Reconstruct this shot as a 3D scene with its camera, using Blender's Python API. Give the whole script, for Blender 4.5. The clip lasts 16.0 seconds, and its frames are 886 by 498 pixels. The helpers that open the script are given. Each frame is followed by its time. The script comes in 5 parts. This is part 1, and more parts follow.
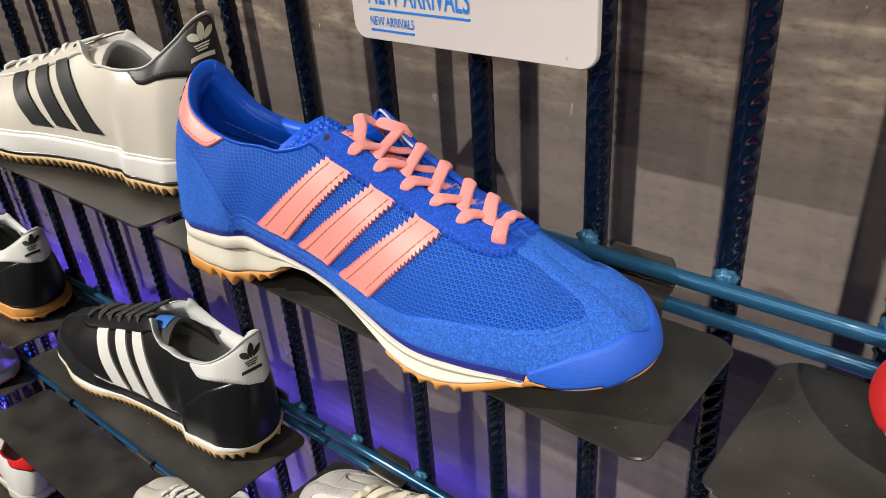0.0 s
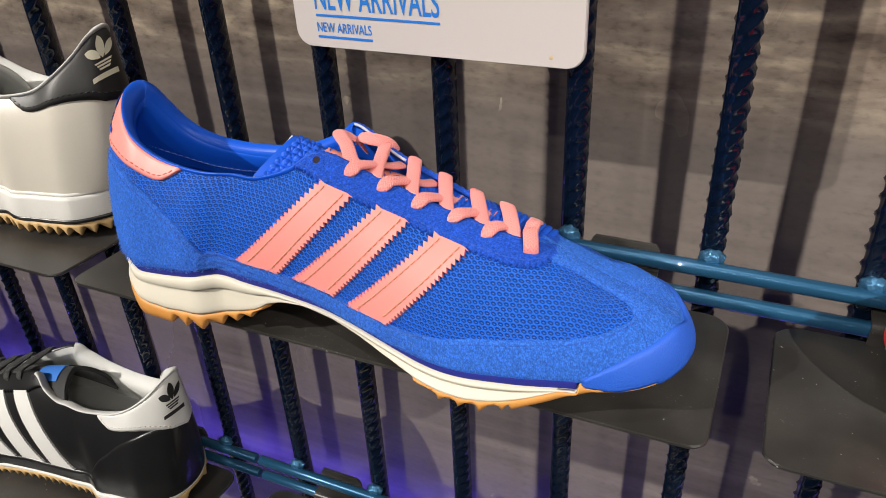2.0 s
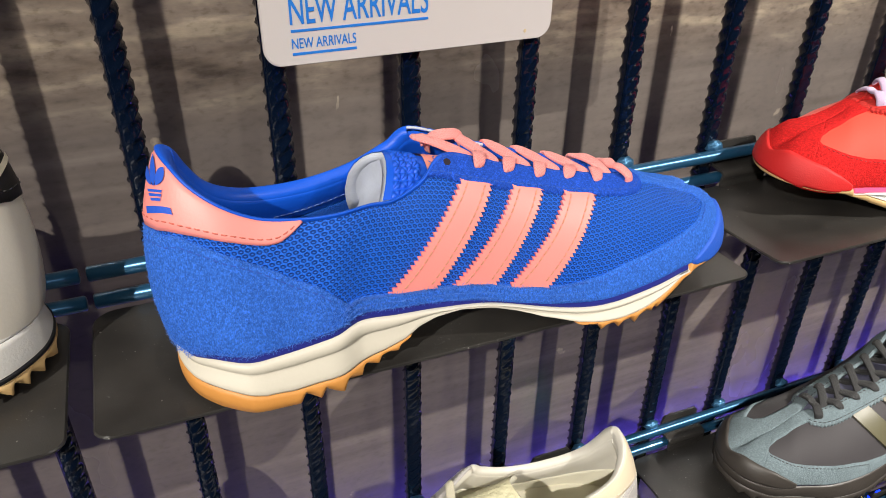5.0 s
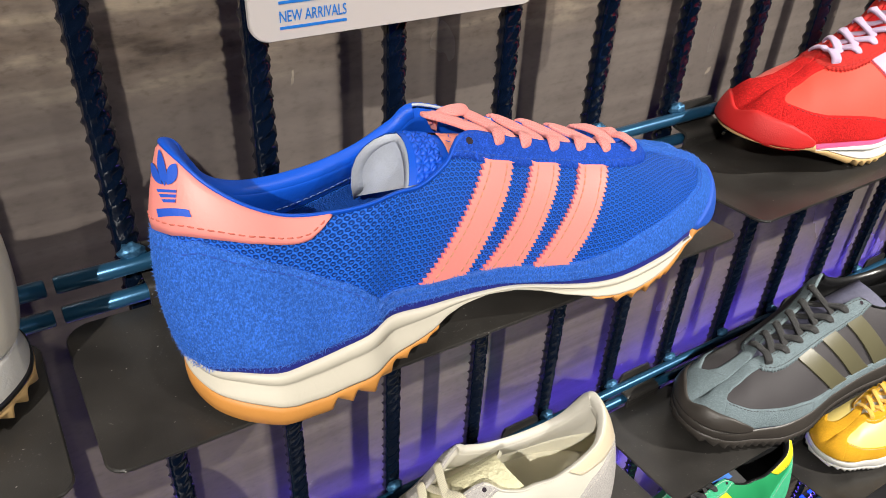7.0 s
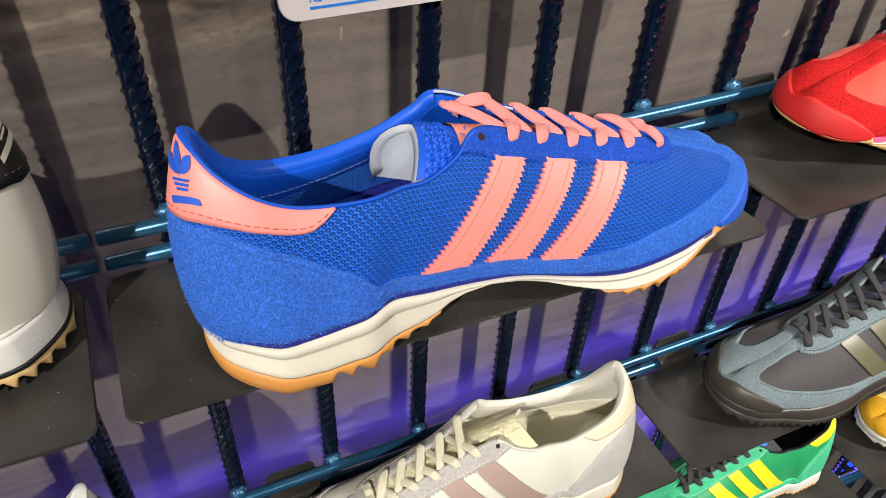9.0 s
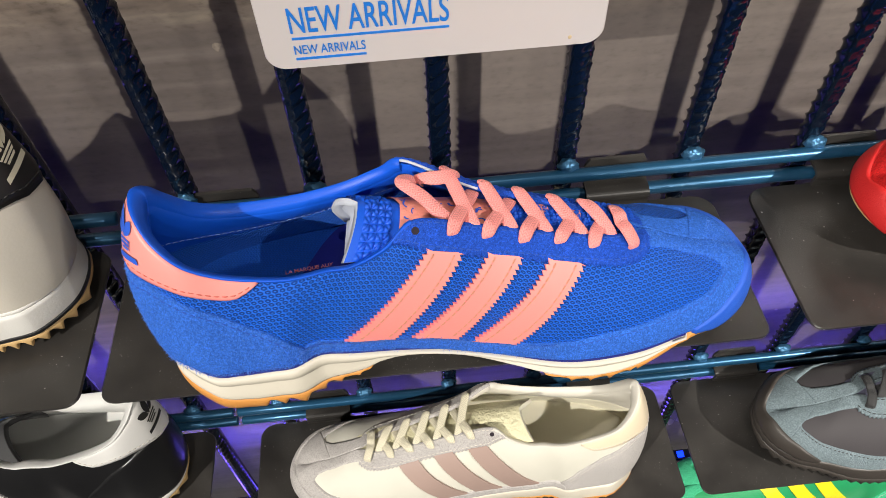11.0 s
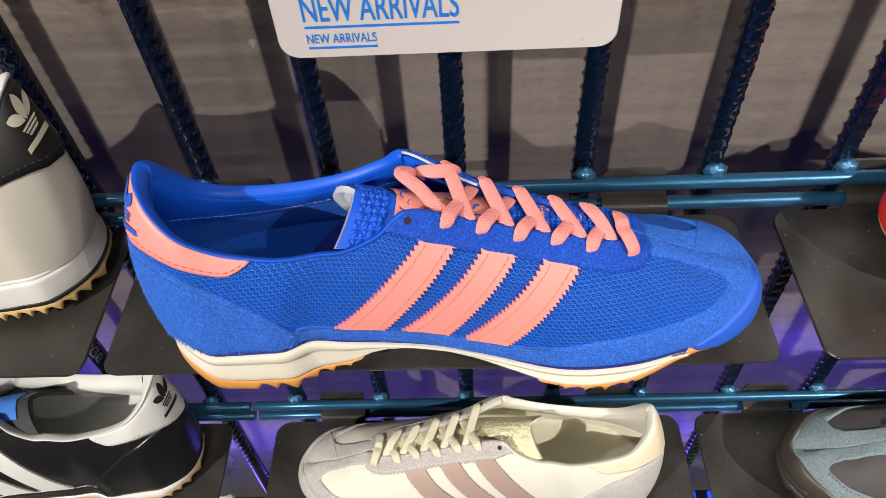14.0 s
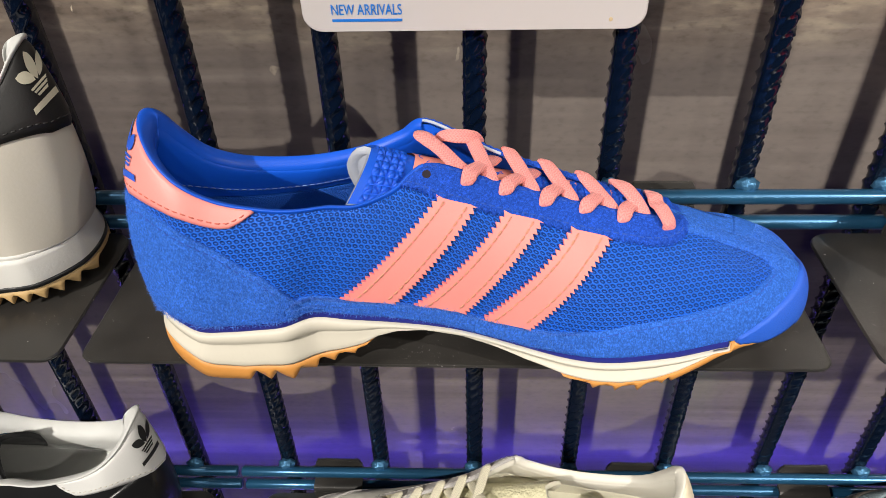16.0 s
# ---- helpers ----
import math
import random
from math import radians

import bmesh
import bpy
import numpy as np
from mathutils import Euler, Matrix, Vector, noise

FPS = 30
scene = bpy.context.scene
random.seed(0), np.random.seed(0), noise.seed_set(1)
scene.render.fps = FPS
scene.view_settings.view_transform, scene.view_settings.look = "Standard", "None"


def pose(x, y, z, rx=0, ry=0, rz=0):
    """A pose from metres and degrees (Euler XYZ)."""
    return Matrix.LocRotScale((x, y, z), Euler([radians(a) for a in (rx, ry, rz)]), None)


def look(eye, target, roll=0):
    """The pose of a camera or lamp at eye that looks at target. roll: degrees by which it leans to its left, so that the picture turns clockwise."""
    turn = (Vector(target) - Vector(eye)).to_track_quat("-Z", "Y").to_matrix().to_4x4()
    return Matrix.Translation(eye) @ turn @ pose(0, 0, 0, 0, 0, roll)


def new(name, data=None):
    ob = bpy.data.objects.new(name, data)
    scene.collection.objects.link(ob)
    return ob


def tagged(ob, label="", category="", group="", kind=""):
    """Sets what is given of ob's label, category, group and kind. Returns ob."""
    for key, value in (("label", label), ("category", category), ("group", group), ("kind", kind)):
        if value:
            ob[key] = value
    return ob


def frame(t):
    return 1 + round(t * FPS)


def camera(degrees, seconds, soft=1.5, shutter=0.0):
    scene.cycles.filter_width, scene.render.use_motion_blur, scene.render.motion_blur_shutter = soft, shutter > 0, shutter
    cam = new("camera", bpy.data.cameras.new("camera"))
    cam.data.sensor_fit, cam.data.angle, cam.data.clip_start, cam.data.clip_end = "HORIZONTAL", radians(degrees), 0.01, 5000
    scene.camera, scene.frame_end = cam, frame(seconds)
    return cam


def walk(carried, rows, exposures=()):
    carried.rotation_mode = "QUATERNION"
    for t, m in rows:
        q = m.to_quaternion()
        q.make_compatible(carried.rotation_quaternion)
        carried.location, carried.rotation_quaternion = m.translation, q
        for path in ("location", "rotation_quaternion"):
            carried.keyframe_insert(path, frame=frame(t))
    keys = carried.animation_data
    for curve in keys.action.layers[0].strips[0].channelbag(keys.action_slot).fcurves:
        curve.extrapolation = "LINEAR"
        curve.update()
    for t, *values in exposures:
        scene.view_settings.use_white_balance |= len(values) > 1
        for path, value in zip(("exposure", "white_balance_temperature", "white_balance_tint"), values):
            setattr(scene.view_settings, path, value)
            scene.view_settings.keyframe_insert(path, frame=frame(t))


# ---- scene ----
cam = camera(60.6, 16.0, soft=0.6)
METRES, EYE, TILT, LEAN, TURN = 0.75, 1.45, 0.0, 0.0, 41.2
ROWS = [
    (0.0, 0.0, 0.0, 0.0, -2.21, -29.72, 3.87),
    (0.5, -0.0025, 0.0003, 0.0006, -3.32, -29.92, 3.73),
    (1.0, -0.0116, 0.0029, 0.0016, -5.89, -30.37, 3.59),
    (1.5, -0.042, 0.0159, 0.0052, -10.69, -30.98, 3.16),
    (2.0, -0.1021, 0.0405, 0.0128, -17.48, -31.73, 2.61),
    (2.5, -0.1756, 0.065, 0.0237, -25.75, -32.19, 1.94),
    (3.0, -0.2408, 0.093, 0.0267, -34.74, -32.36, 1.24),
    (3.5, -0.2981, 0.1235, 0.0272, -43.4, -32.19, 0.72),
    (4.0, -0.3469, 0.1683, 0.026, -51.55, -31.99, 0.14),
    (6.5, -0.4, 0.338, 0.0142, -72.24, -34.26, -2.16),
    (7.0, -0.4009, 0.3386, 0.0147, -73.05, -34.71, -2.56),
    (7.5, -0.4006, 0.3372, 0.0163, -72.98, -35.2, -2.85),
    (8.0, -0.3999, 0.336, 0.0167, -72.03, -36.11, -3.02),
    (8.5, -0.395, 0.3275, 0.0281, -69.84, -37.95, -2.99),
    (9.0, -0.3748, 0.3084, 0.0554, -65.46, -41.44, -2.34),
    (11.5, -0.1995, 0.2327, 0.1614, -44.46, -55.64, 2.27),
    (12.0, -0.1913, 0.2295, 0.1607, -43.19, -56.35, 2.96),
    (12.5, -0.1905, 0.2256, 0.1589, -42.54, -56.33, 3.28),
    (13.0, -0.1918, 0.2209, 0.1586, -42.11, -55.6, 3.32),
    (13.5, -0.1962, 0.2145, 0.1514, -41.64, -54.06, 3.11),
    (14.0, -0.2066, 0.2052, 0.1414, -41.13, -51.72, 2.71),
    (14.5, -0.2194, 0.1939, 0.1189, -40.59, -48.65, 2.25),
    (15.0, -0.2317, 0.1847, 0.0948, -40.1, -45.66, 1.83),
    (15.5, -0.2375, 0.1809, 0.0703, -39.64, -42.85, 1.59),
    (16.0, -0.245, 0.1752, 0.051, -39.27, -40.16, 1.51),
]
walk(cam, [(t, pose(0, 0, EYE, TILT, LEAN, TURN) @ pose(METRES * x, METRES * y, METRES * z, 90 + pitch, roll, yaw)) for t, x, y, z, yaw, pitch, roll in ROWS])

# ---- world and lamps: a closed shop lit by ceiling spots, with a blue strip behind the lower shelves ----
world = bpy.data.worlds.new("shop_air")
scene.world = world
world.use_nodes = True
world.node_tree.nodes["Background"].inputs[0].default_value = (.9, .95, 1, 1)
world.node_tree.nodes["Background"].inputs[1].default_value = .02
# place, watts, the point aimed at, cone in degrees
SPOTS = [(-.28, -1.77, 41, (.02, .30, 1.24), 66), (-.22, -.22, 19, (-.18, .25, 1.20), 70), (1.30, -1.10, 550, (.62, .40, 1.36), 48), (-1.9, -1.5, 450, (-.90, .28, 1.02), 56), (1.10, -2.6, 52, (.28, .25, 1.20), 80)]
for x, y, watts, aim, cone in SPOTS:
    data = bpy.data.lights.new("spot", "SPOT")
    data.energy, data.color, data.shadow_soft_size = watts, (1, .95, .87), .013
    data.spot_size, data.spot_blend = radians(cone), 1.0
    lamp = new("ceiling_spot_light", data)
    lamp.matrix_world = look((x, y, 2.82), aim)
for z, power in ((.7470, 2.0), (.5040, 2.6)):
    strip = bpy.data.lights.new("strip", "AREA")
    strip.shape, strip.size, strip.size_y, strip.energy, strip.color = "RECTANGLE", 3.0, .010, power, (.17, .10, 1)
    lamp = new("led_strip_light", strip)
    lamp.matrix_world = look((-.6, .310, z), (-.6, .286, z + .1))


# ---- materials ----
def node_mat(name):
    m = bpy.data.materials.new(name)
    m.use_nodes = True
    return m, m.node_tree, m.node_tree.nodes["Principled BSDF"]


def link(tree, a, b):
    tree.links.new(a, b)


def noise_node(tree, scale, detail=3, coord="Object", stretch=None):
    c = tree.nodes.new("ShaderNodeTexCoord")
    n = tree.nodes.new("ShaderNodeTexNoise")
    n.inputs["Scale"].default_value, n.inputs["Detail"].default_value = scale, detail
    if stretch:
        mp = tree.nodes.new("ShaderNodeMapping")
        mp.inputs["Scale"].default_value = stretch
        link(tree, c.outputs[coord], mp.inputs[0])
        link(tree, mp.outputs[0], n.inputs["Vector"])
    else:
        link(tree, c.outputs[coord], n.inputs["Vector"])
    return n.outputs["Fac"]


def ramp(tree, fac, stops):
    r = tree.nodes.new("ShaderNodeValToRGB")
    while len(r.color_ramp.elements) < len(stops):
        r.color_ramp.elements.new(.5)
    for e, (p, c) in zip(r.color_ramp.elements, stops):
        e.position, e.color = p, (*c, 1) if len(c) == 3 else c
    link(tree, fac, r.inputs[0])
    return r.outputs[0]


def mix(tree, fac, a, b, mode="MIX"):
    n = tree.nodes.new("ShaderNodeMix")
    n.data_type, n.blend_type = "RGBA", mode
    for sock, v in ((n.inputs[0], fac), (n.inputs[6], a), (n.inputs[7], b)):
        if isinstance(v, (int, float)):
            sock.default_value = v
        elif isinstance(v, tuple):
            sock.default_value = (*v, 1)
        else:
            link(tree, v, sock)
    return n.outputs[2]


def calc(tree, op, a, b=0.0, c=0.0):
    n = tree.nodes.new("ShaderNodeMath")
    n.operation = op
    for sock, v in zip(n.inputs, (a, b, c)):
        if isinstance(v, (int, float)):
            sock.default_value = v
        else:
            link(tree, v, sock)
    return n.outputs[0]


def bump(tree, bsdf, height, strength, distance):
    b = tree.nodes.new("ShaderNodeBump")
    b.inputs["Strength"].default_value, b.inputs["Distance"].default_value = strength, distance
    link(tree, height, b.inputs["Height"])
    link(tree, b.outputs[0], bsdf.inputs["Normal"])


def shade(c, f):
    return tuple(min(1, x * f) for x in c)


def surface(name, color, rough=.5, metal=0, fine=900, coarse=40, vary=.12, relief=.3, depth=.0004, sheen=0, coat=0, rvary=.1, spec=.5):
    """A surface with a fine grain and slow patches of tone and gloss."""
    m, t, b = node_mat(name)
    big, small = noise_node(t, coarse, 4), noise_node(t, fine, 3)
    c = mix(t, big, shade(color, 1 - vary), shade(color, 1 + vary))
    c = mix(t, small, mix(t, .5, c, shade(color, 1 - vary)), c)
    link(t, c, b.inputs["Base Color"])
    link(t, calc(t, "MULTIPLY_ADD", big, rvary, rough - rvary / 2), b.inputs["Roughness"])
    b.inputs["Metallic"].default_value = metal
    b.inputs["Sheen Weight"].default_value, b.inputs["Coat Weight"].default_value = sheen, coat
    b.inputs["Specular IOR Level"].default_value = spec
    bump(t, b, small, relief, depth)
    return m


def suede(name, color, light=1.35):
    """Napped leather: hair-fine tufts, brushed patches a few millimetres wide and slow changes of tone."""
    m, t, b = node_mat(name)
    nap, hair, patch_ = noise_node(t, 950, 4), noise_node(t, 2300, 2, stretch=(1, 1, .45)), noise_node(t, 38, 4)
    brushed = noise_node(t, 300, 4, stretch=(1, 1, .6))
    f = calc(t, "ADD", calc(t, "MULTIPLY", nap, .5), calc(t, "MULTIPLY", hair, .5))
    c = ramp(t, f, [(.34, shade(color, .62)), (.49, color), (.64, shade(color, light * 1.25))])
    c = mix(t, ramp(t, brushed, [(.36, (.16, .16, .16)), (.58, (0, 0, 0))]), c, mix(t, .55, c, shade(color, .50)))
    c = mix(t, ramp(t, brushed, [(.55, (0, 0, 0)), (.72, (.16, .16, .16))]), c, mix(t, .5, c, shade(color, light * 1.3)))
    c = mix(t, ramp(t, patch_, [(.38, (0, 0, 0)), (.66, (.45, .45, .45))]), c, mix(t, .6, c, shade(color, .66)))
    link(t, c, b.inputs["Base Color"])
    b.inputs["Roughness"].default_value = .95
    b.inputs["Sheen Weight"].default_value, b.inputs["Sheen Roughness"].default_value = .25, .5
    b.inputs["Sheen Tint"].default_value = (*shade(color, 2), 1)
    b.inputs["Specular IOR Level"].default_value = .1
    bump(t, b, calc(t, "ADD", f, calc(t, "MULTIPLY", brushed, .12)), .9, .0010)
    return m


def knit(name, color, dark, cell=(.0029, .0019), light=None):
    """Warp-knit mesh: rows of lens-shaped holes, every other row half a cell along."""
    m, t, b = node_mat(name)
    uv = t.nodes.new("ShaderNodeTexCoord").outputs["UV"]
    s = t.nodes.new("ShaderNodeSeparateXYZ")
    wob = t.nodes.new("ShaderNodeVectorMath")
    wob.operation = "MULTIPLY_ADD"
    n = t.nodes.new("ShaderNodeTexNoise")
    n.inputs["Scale"].default_value = 150
    link(t, uv, n.inputs["Vector"])
    link(t, n.outputs["Color"], wob.inputs[0])
    wob.inputs[1].default_value = (.0009, .0005, 0)
    link(t, uv, wob.inputs[2])
    link(t, wob.outputs[0], s.inputs[0])
    x, y = calc(t, "DIVIDE", s.outputs[0], cell[0]), calc(t, "DIVIDE", s.outputs[1], cell[1])
    x = calc(t, "ADD", x, calc(t, "MULTIPLY", calc(t, "FLOOR", y), .5))
    cx, cy = calc(t, "SUBTRACT", calc(t, "FRACT", x), .5), calc(t, "SUBTRACT", calc(t, "FRACT", y), .5)
    cy = calc(t, "ADD", cy, calc(t, "MULTIPLY", cx, .22))

    def lens(up, wide, high, soft):
        """One where an oval of the cell lies, falling off softly to nought."""
        q = calc(t, "ADD", calc(t, "POWER", calc(t, "ABSOLUTE", calc(t, "DIVIDE", cx, wide)), 2), calc(t, "POWER", calc(t, "ABSOLUTE", calc(t, "DIVIDE", calc(t, "SUBTRACT", cy, up), high)), 2))
        r = t.nodes.new("ShaderNodeMapRange")
        r.interpolation_type = "SMOOTHSTEP"
        r.inputs["From Min"].default_value, r.inputs["From Max"].default_value = 1 + soft, 1 - soft
        link(t, q, r.inputs["Value"])
        return r.outputs[0]
    hole, loop_glint = lens(.0, .39, .39, .45), lens(-.04, .20, .15, .8)
    ply = calc(t, "MULTIPLY_ADD", calc(t, "SINE", calc(t, "MULTIPLY", calc(t, "ADD", x, calc(t, "MULTIPLY", y, .6)), 18.85)), .5, .5)
    big, mid = noise_node(t, 45, 3), noise_node(t, 420, 2)
    c = mix(t, ply, shade(color, .86), shade(color, 1.08))
    c = mix(t, calc(t, "MULTIPLY", hole, .95), c, dark)
    # lighter oval in each hole: the yarn's highlight put into the colour
    c = mix(t, calc(t, "MULTIPLY", loop_glint, .75), c, light or shade(color, 1.2))
    c = mix(t, calc(t, "MULTIPLY", big, .25), c, shade(color, .62))
    c = mix(t, calc(t, "MULTIPLY", mid, .3), c, shade(color, .72))
    link(t, c, b.inputs["Base Color"])
    b.inputs["Roughness"].default_value = .5
    b.inputs["Specular IOR Level"].default_value = .3
    h = calc(t, "ADD", calc(t, "MULTIPLY_ADD", ply, .12, calc(t, "MULTIPLY", loop_glint, .5)), calc(t, "MULTIPLY", hole, -.8))
    bump(t, b, h, .9, .0011)
    return m


def braid(name, color):
    """Woven lace: three lengthwise cords of slanting plaits."""
    m, t, b = node_mat(name)
    uv = t.nodes.new("ShaderNodeTexCoord").outputs["UV"]
    s = t.nodes.new("ShaderNodeSeparateXYZ")
    link(t, uv, s.inputs[0])
    along, across = calc(t, "DIVIDE", s.outputs[0], .0013), calc(t, "DIVIDE", s.outputs[1], .00105)
    v = calc(t, "PINGPONG", calc(t, "ADD", across, 8.5), 1.0)
    h = calc(t, "MULTIPLY", calc(t, "PINGPONG", calc(t, "ADD", along, calc(t, "MULTIPLY", v, .9)), .5), 2.0)
    cord = calc(t, "SUBTRACT", 1.0, calc(t, "POWER", calc(t, "ABSOLUTE", calc(t, "MULTIPLY_ADD", v, 2.0, -1.0)), 3))
    h = calc(t, "MULTIPLY", calc(t, "MULTIPLY_ADD", h, .70, .30), calc(t, "MULTIPLY_ADD", cord, .40, .60))
    c = ramp(t, h, [(.24, shade(color, .70)), (.52, shade(color, .97)), (1, shade(color, 1.12))])
    link(t, c, b.inputs["Base Color"])
    b.inputs["Roughness"].default_value, b.inputs["Sheen Weight"].default_value = .6, .15
    bump(t, b, h, .7, .0005)
    return m


def wall_paint(name):
    """Warm grey satin board: long streaks, a few stains and fine scratches along its length."""
    m, t, b = node_mat(name)
    streak, cloud = noise_node(t, 9, 7, stretch=(.35, 1, 9)), noise_node(t, 6, 4, stretch=(1.6, 1, .8))
    hair, dirt = noise_node(t, 60, 4, stretch=(.16, 1, 3)), noise_node(t, 30, 5)
    c = ramp(t, streak, [(.30, (.080, .067, .058)), (.5, (.116, .100, .088)), (.70, (.164, .143, .124))])
    c = mix(t, ramp(t, cloud, [(.40, (.25, .25, .25)), (.60, (.92, .92, .92))]), c, (.122, .106, .094))
    c = mix(t, ramp(t, dirt, [(.715, (0, 0, 0)), (.74, (.6, .6, .6))]), c, (.30, .26, .20))
    # the worn upper board, scored along its length, with warm light in its colour
    pos = t.nodes.new("ShaderNodeSeparateXYZ")
    link(t, t.nodes.new("ShaderNodeTexCoord").outputs["Object"], pos.inputs[0])
    high = t.nodes.new("ShaderNodeMapRange")
    high.inputs["From Min"].default_value, high.inputs["From Max"].default_value = 1.275, 1.315
    link(t, calc(t, "MULTIPLY_ADD", cloud, .05, calc(t, "SUBTRACT", pos.outputs[2], .025)), high.inputs["Value"])
    worn_lit = ramp(t, noise_node(t, 42, 10, stretch=(.42, 1, 1.7)), [(.30, (.052, .043, .033)), (.42, (.132, .111, .086)), (.55, (.184, .158, .123)), (.68, (.33, .29, .21))])
    c = mix(t, calc(t, "MULTIPLY", high.outputs[0], .85), c, worn_lit)
    nick = ramp(t, noise_node(t, 70, 3, stretch=(1, 1, .45)), [(.735, (0, 0, 0)), (.75, (1, 1, 1))])
    c = mix(t, calc(t, "MULTIPLY", nick, high.outputs[0]), c, (.50, .45, .34))
    grime = ramp(t, noise_node(t, 230, 5, stretch=(.7, 1, 1.3)), [(.28, (.72, .66, .64)), (.44, (.98, .92, .93)), (.70, (1.14, 1.05, 1.03))])
    c = mix(t, calc(t, "MULTIPLY_ADD", high.outputs[0], .55, .40), c, grime, "MULTIPLY")
    link(t, c, b.inputs["Base Color"])
    link(t, calc(t, "MULTIPLY_ADD", cloud, .16, .17), b.inputs["Roughness"])
    b.inputs["Specular IOR Level"].default_value = .6
    bump(t, b, calc(t, "ADD", streak, calc(t, "MULTIPLY", hair, .3)), .10, .002)
    return m


def shelf_paint(name):
    """Satin black powder coat with dust and a few white specks."""
    m, t, b = node_mat(name)
    dust, grain, speck = noise_node(t, 22, 5), noise_node(t, 1600, 2), noise_node(t, 420, 2)
    c = ramp(t, dust, [(.35, (.020, .0185, .0175)), (.7, (.046, .0425, .039))])
    fluff = noise_node(t, 900, 3)
    c = mix(t, ramp(t, speck, [(.745, (0, 0, 0)), (.765, (1, 1, 1))]), c, (.34, .33, .31))
    c = mix(t, calc(t, "MULTIPLY", ramp(t, fluff, [(.66, (0, 0, 0)), (.72, (1, 1, 1))]), ramp(t, dust, [(.48, (0, 0, 0)), (.66, (.8, .8, .8))])), c, (.24, .23, .22))
    link(t, c, b.inputs["Base Color"])
    link(t, calc(t, "MULTIPLY_ADD", dust, .16, .28), b.inputs["Roughness"])
    bump(t, b, grain, .2, .0003)
    return m


def glow(name, color, strength):
    m, t, b = node_mat(name)
    b.inputs["Base Color"].default_value = (*color, 1)
    b.inputs["Emission Color"].default_value, b.inputs["Emission Strength"].default_value = (*color, 1), strength
    return m


BLUE_MESH = knit("blue_mesh", (.016, .160, .84), (.001, .014, .15), cell=(.0025, .0019), light=(.034, .22, .88))
NAP_FIBRE = surface("blue_fibre", (.075, .22, .72), .9, vary=.2)
BLUE_SUEDE = suede("blue_suede", (.034, .132, .55))
STAY_SUEDE = suede("royal_suede", (.018, .075, .46), 1.4)
BLUE_LEATHER = surface("blue_leather", (.006, .088, .60), .42, fine=700, vary=.06, relief=.12, depth=.0003, spec=.3)
BLUE_RUBBER = surface("blue_textured_leather", (.018, .105, .58), .58, fine=1300, vary=.08, relief=.8, depth=.0004)
BLUE_TWILL = knit("blue_twill", (.022, .165, .80), (.010, .085, .50), cell=(.0013, .0010))
PINK_LEATHER = surface("salmon_leather", (.86, .275, .245), .46, fine=900, vary=.04, relief=.25, depth=.0003)
EMBLEM_BLUE = surface("blue_print", (.012, .085, .55), .6, vary=.04)
PINK_EDGE = surface("pink_thread", (.85, .22, .24), .8, fine=1500, vary=.06)
PINK_THREAD = surface("salmon_thread", (.70, .30, .19), .7, fine=1500, vary=.06)
PINK_DARK_THREAD = surface("brick_thread", (.60, .15, .11), .8, fine=1500, vary=.06)
PINK_LACE = braid("salmon_lace", (.90, .295, .275))
PINK_LABEL = surface("salmon_rubber", (.82, .30, .23), .5, fine=400, vary=.1, relief=.6, depth=.0008)
WHITE_FELT = surface("grey_felt", (.50, .53, .60), .95, fine=1100, coarse=90, vary=.22, relief=.6, depth=.0005)
CREAM_FOAM = surface("cream_foam", (.63, .585, .49), .55, fine=500, vary=.05, relief=.15)
NAVY_BOARD = surface("navy_welt", (.006, .012, .22), .75, fine=700, vary=.12)
GUM = surface("gum_rubber", (.62, .27, .062), .52, fine=500, coarse=60, vary=.10, relief=.2)
BLUE_THREAD = surface("blue_thread", (.02, .085, .46), .8, fine=1500)
GREY_BLUE_THREAD = surface("pale_blue_thread", (.22, .34, .66), .8, fine=1500)
WALL = wall_paint("cement_board")
BAR = surface("midnight_blue_gloss_paint", (.0020, .005, .014), .13, fine=300, coarse=30, vary=.25, relief=.15, coat=.2)
RAIL = surface("steel_blue_metallic_paint", (.016, .085, .175), .30, .5, fine=500, coarse=20, vary=.14, relief=.1, coat=.4)
WELD = surface("bare_blue_weld", (.05, .16, .30), .32, .6, fine=500, vary=.3, relief=.8, depth=.001)
SHELF = shelf_paint("black_powder_coat")
SIGN = surface("warm_white_acrylic", (.53, .485, .475), .22, fine=300, vary=.02, relief=.02)
SIGN_INK = surface("sign_blue_ink", (.012, .16, .58), .5, vary=.02, relief=.0)
STAIN = surface("tan_speck", (.55, .42, .25), .6)


# ---- building helpers ----
def mesh_of(name, verts, faces, material, smooth=True, uvs=None):
    me = bpy.data.meshes.new(name)
    me.from_pydata([tuple(map(float, v)) for v in verts], [], faces)
    if uvs is not None:
        layer = me.uv_layers.new(name="UVMap")
        idx = np.empty(len(me.loops), int)
        me.loops.foreach_get("vertex_index", idx)
        layer.data.foreach_set("uv", np.asarray(uvs, float)[idx].ravel())
    if smooth:
        me.polygons.foreach_set("use_smooth", [True] * len(me.polygons))
    me.materials.append(material)
    me.update()
    return me


def piece(name, me, parent=None, label=""):
    ob = new(name, me)
    if parent:
        ob.parent = parent
    return tagged(ob, label)


def part(name, bm, material, parent, label="", smooth=False):
    me = bpy.data.meshes.new(name)
    bm.to_mesh(me)
    bm.free()
    me.materials.append(material)
    if smooth:
        me.polygons.foreach_set("use_smooth", [True] * len(me.polygons))
    return piece(name, me, parent, label)


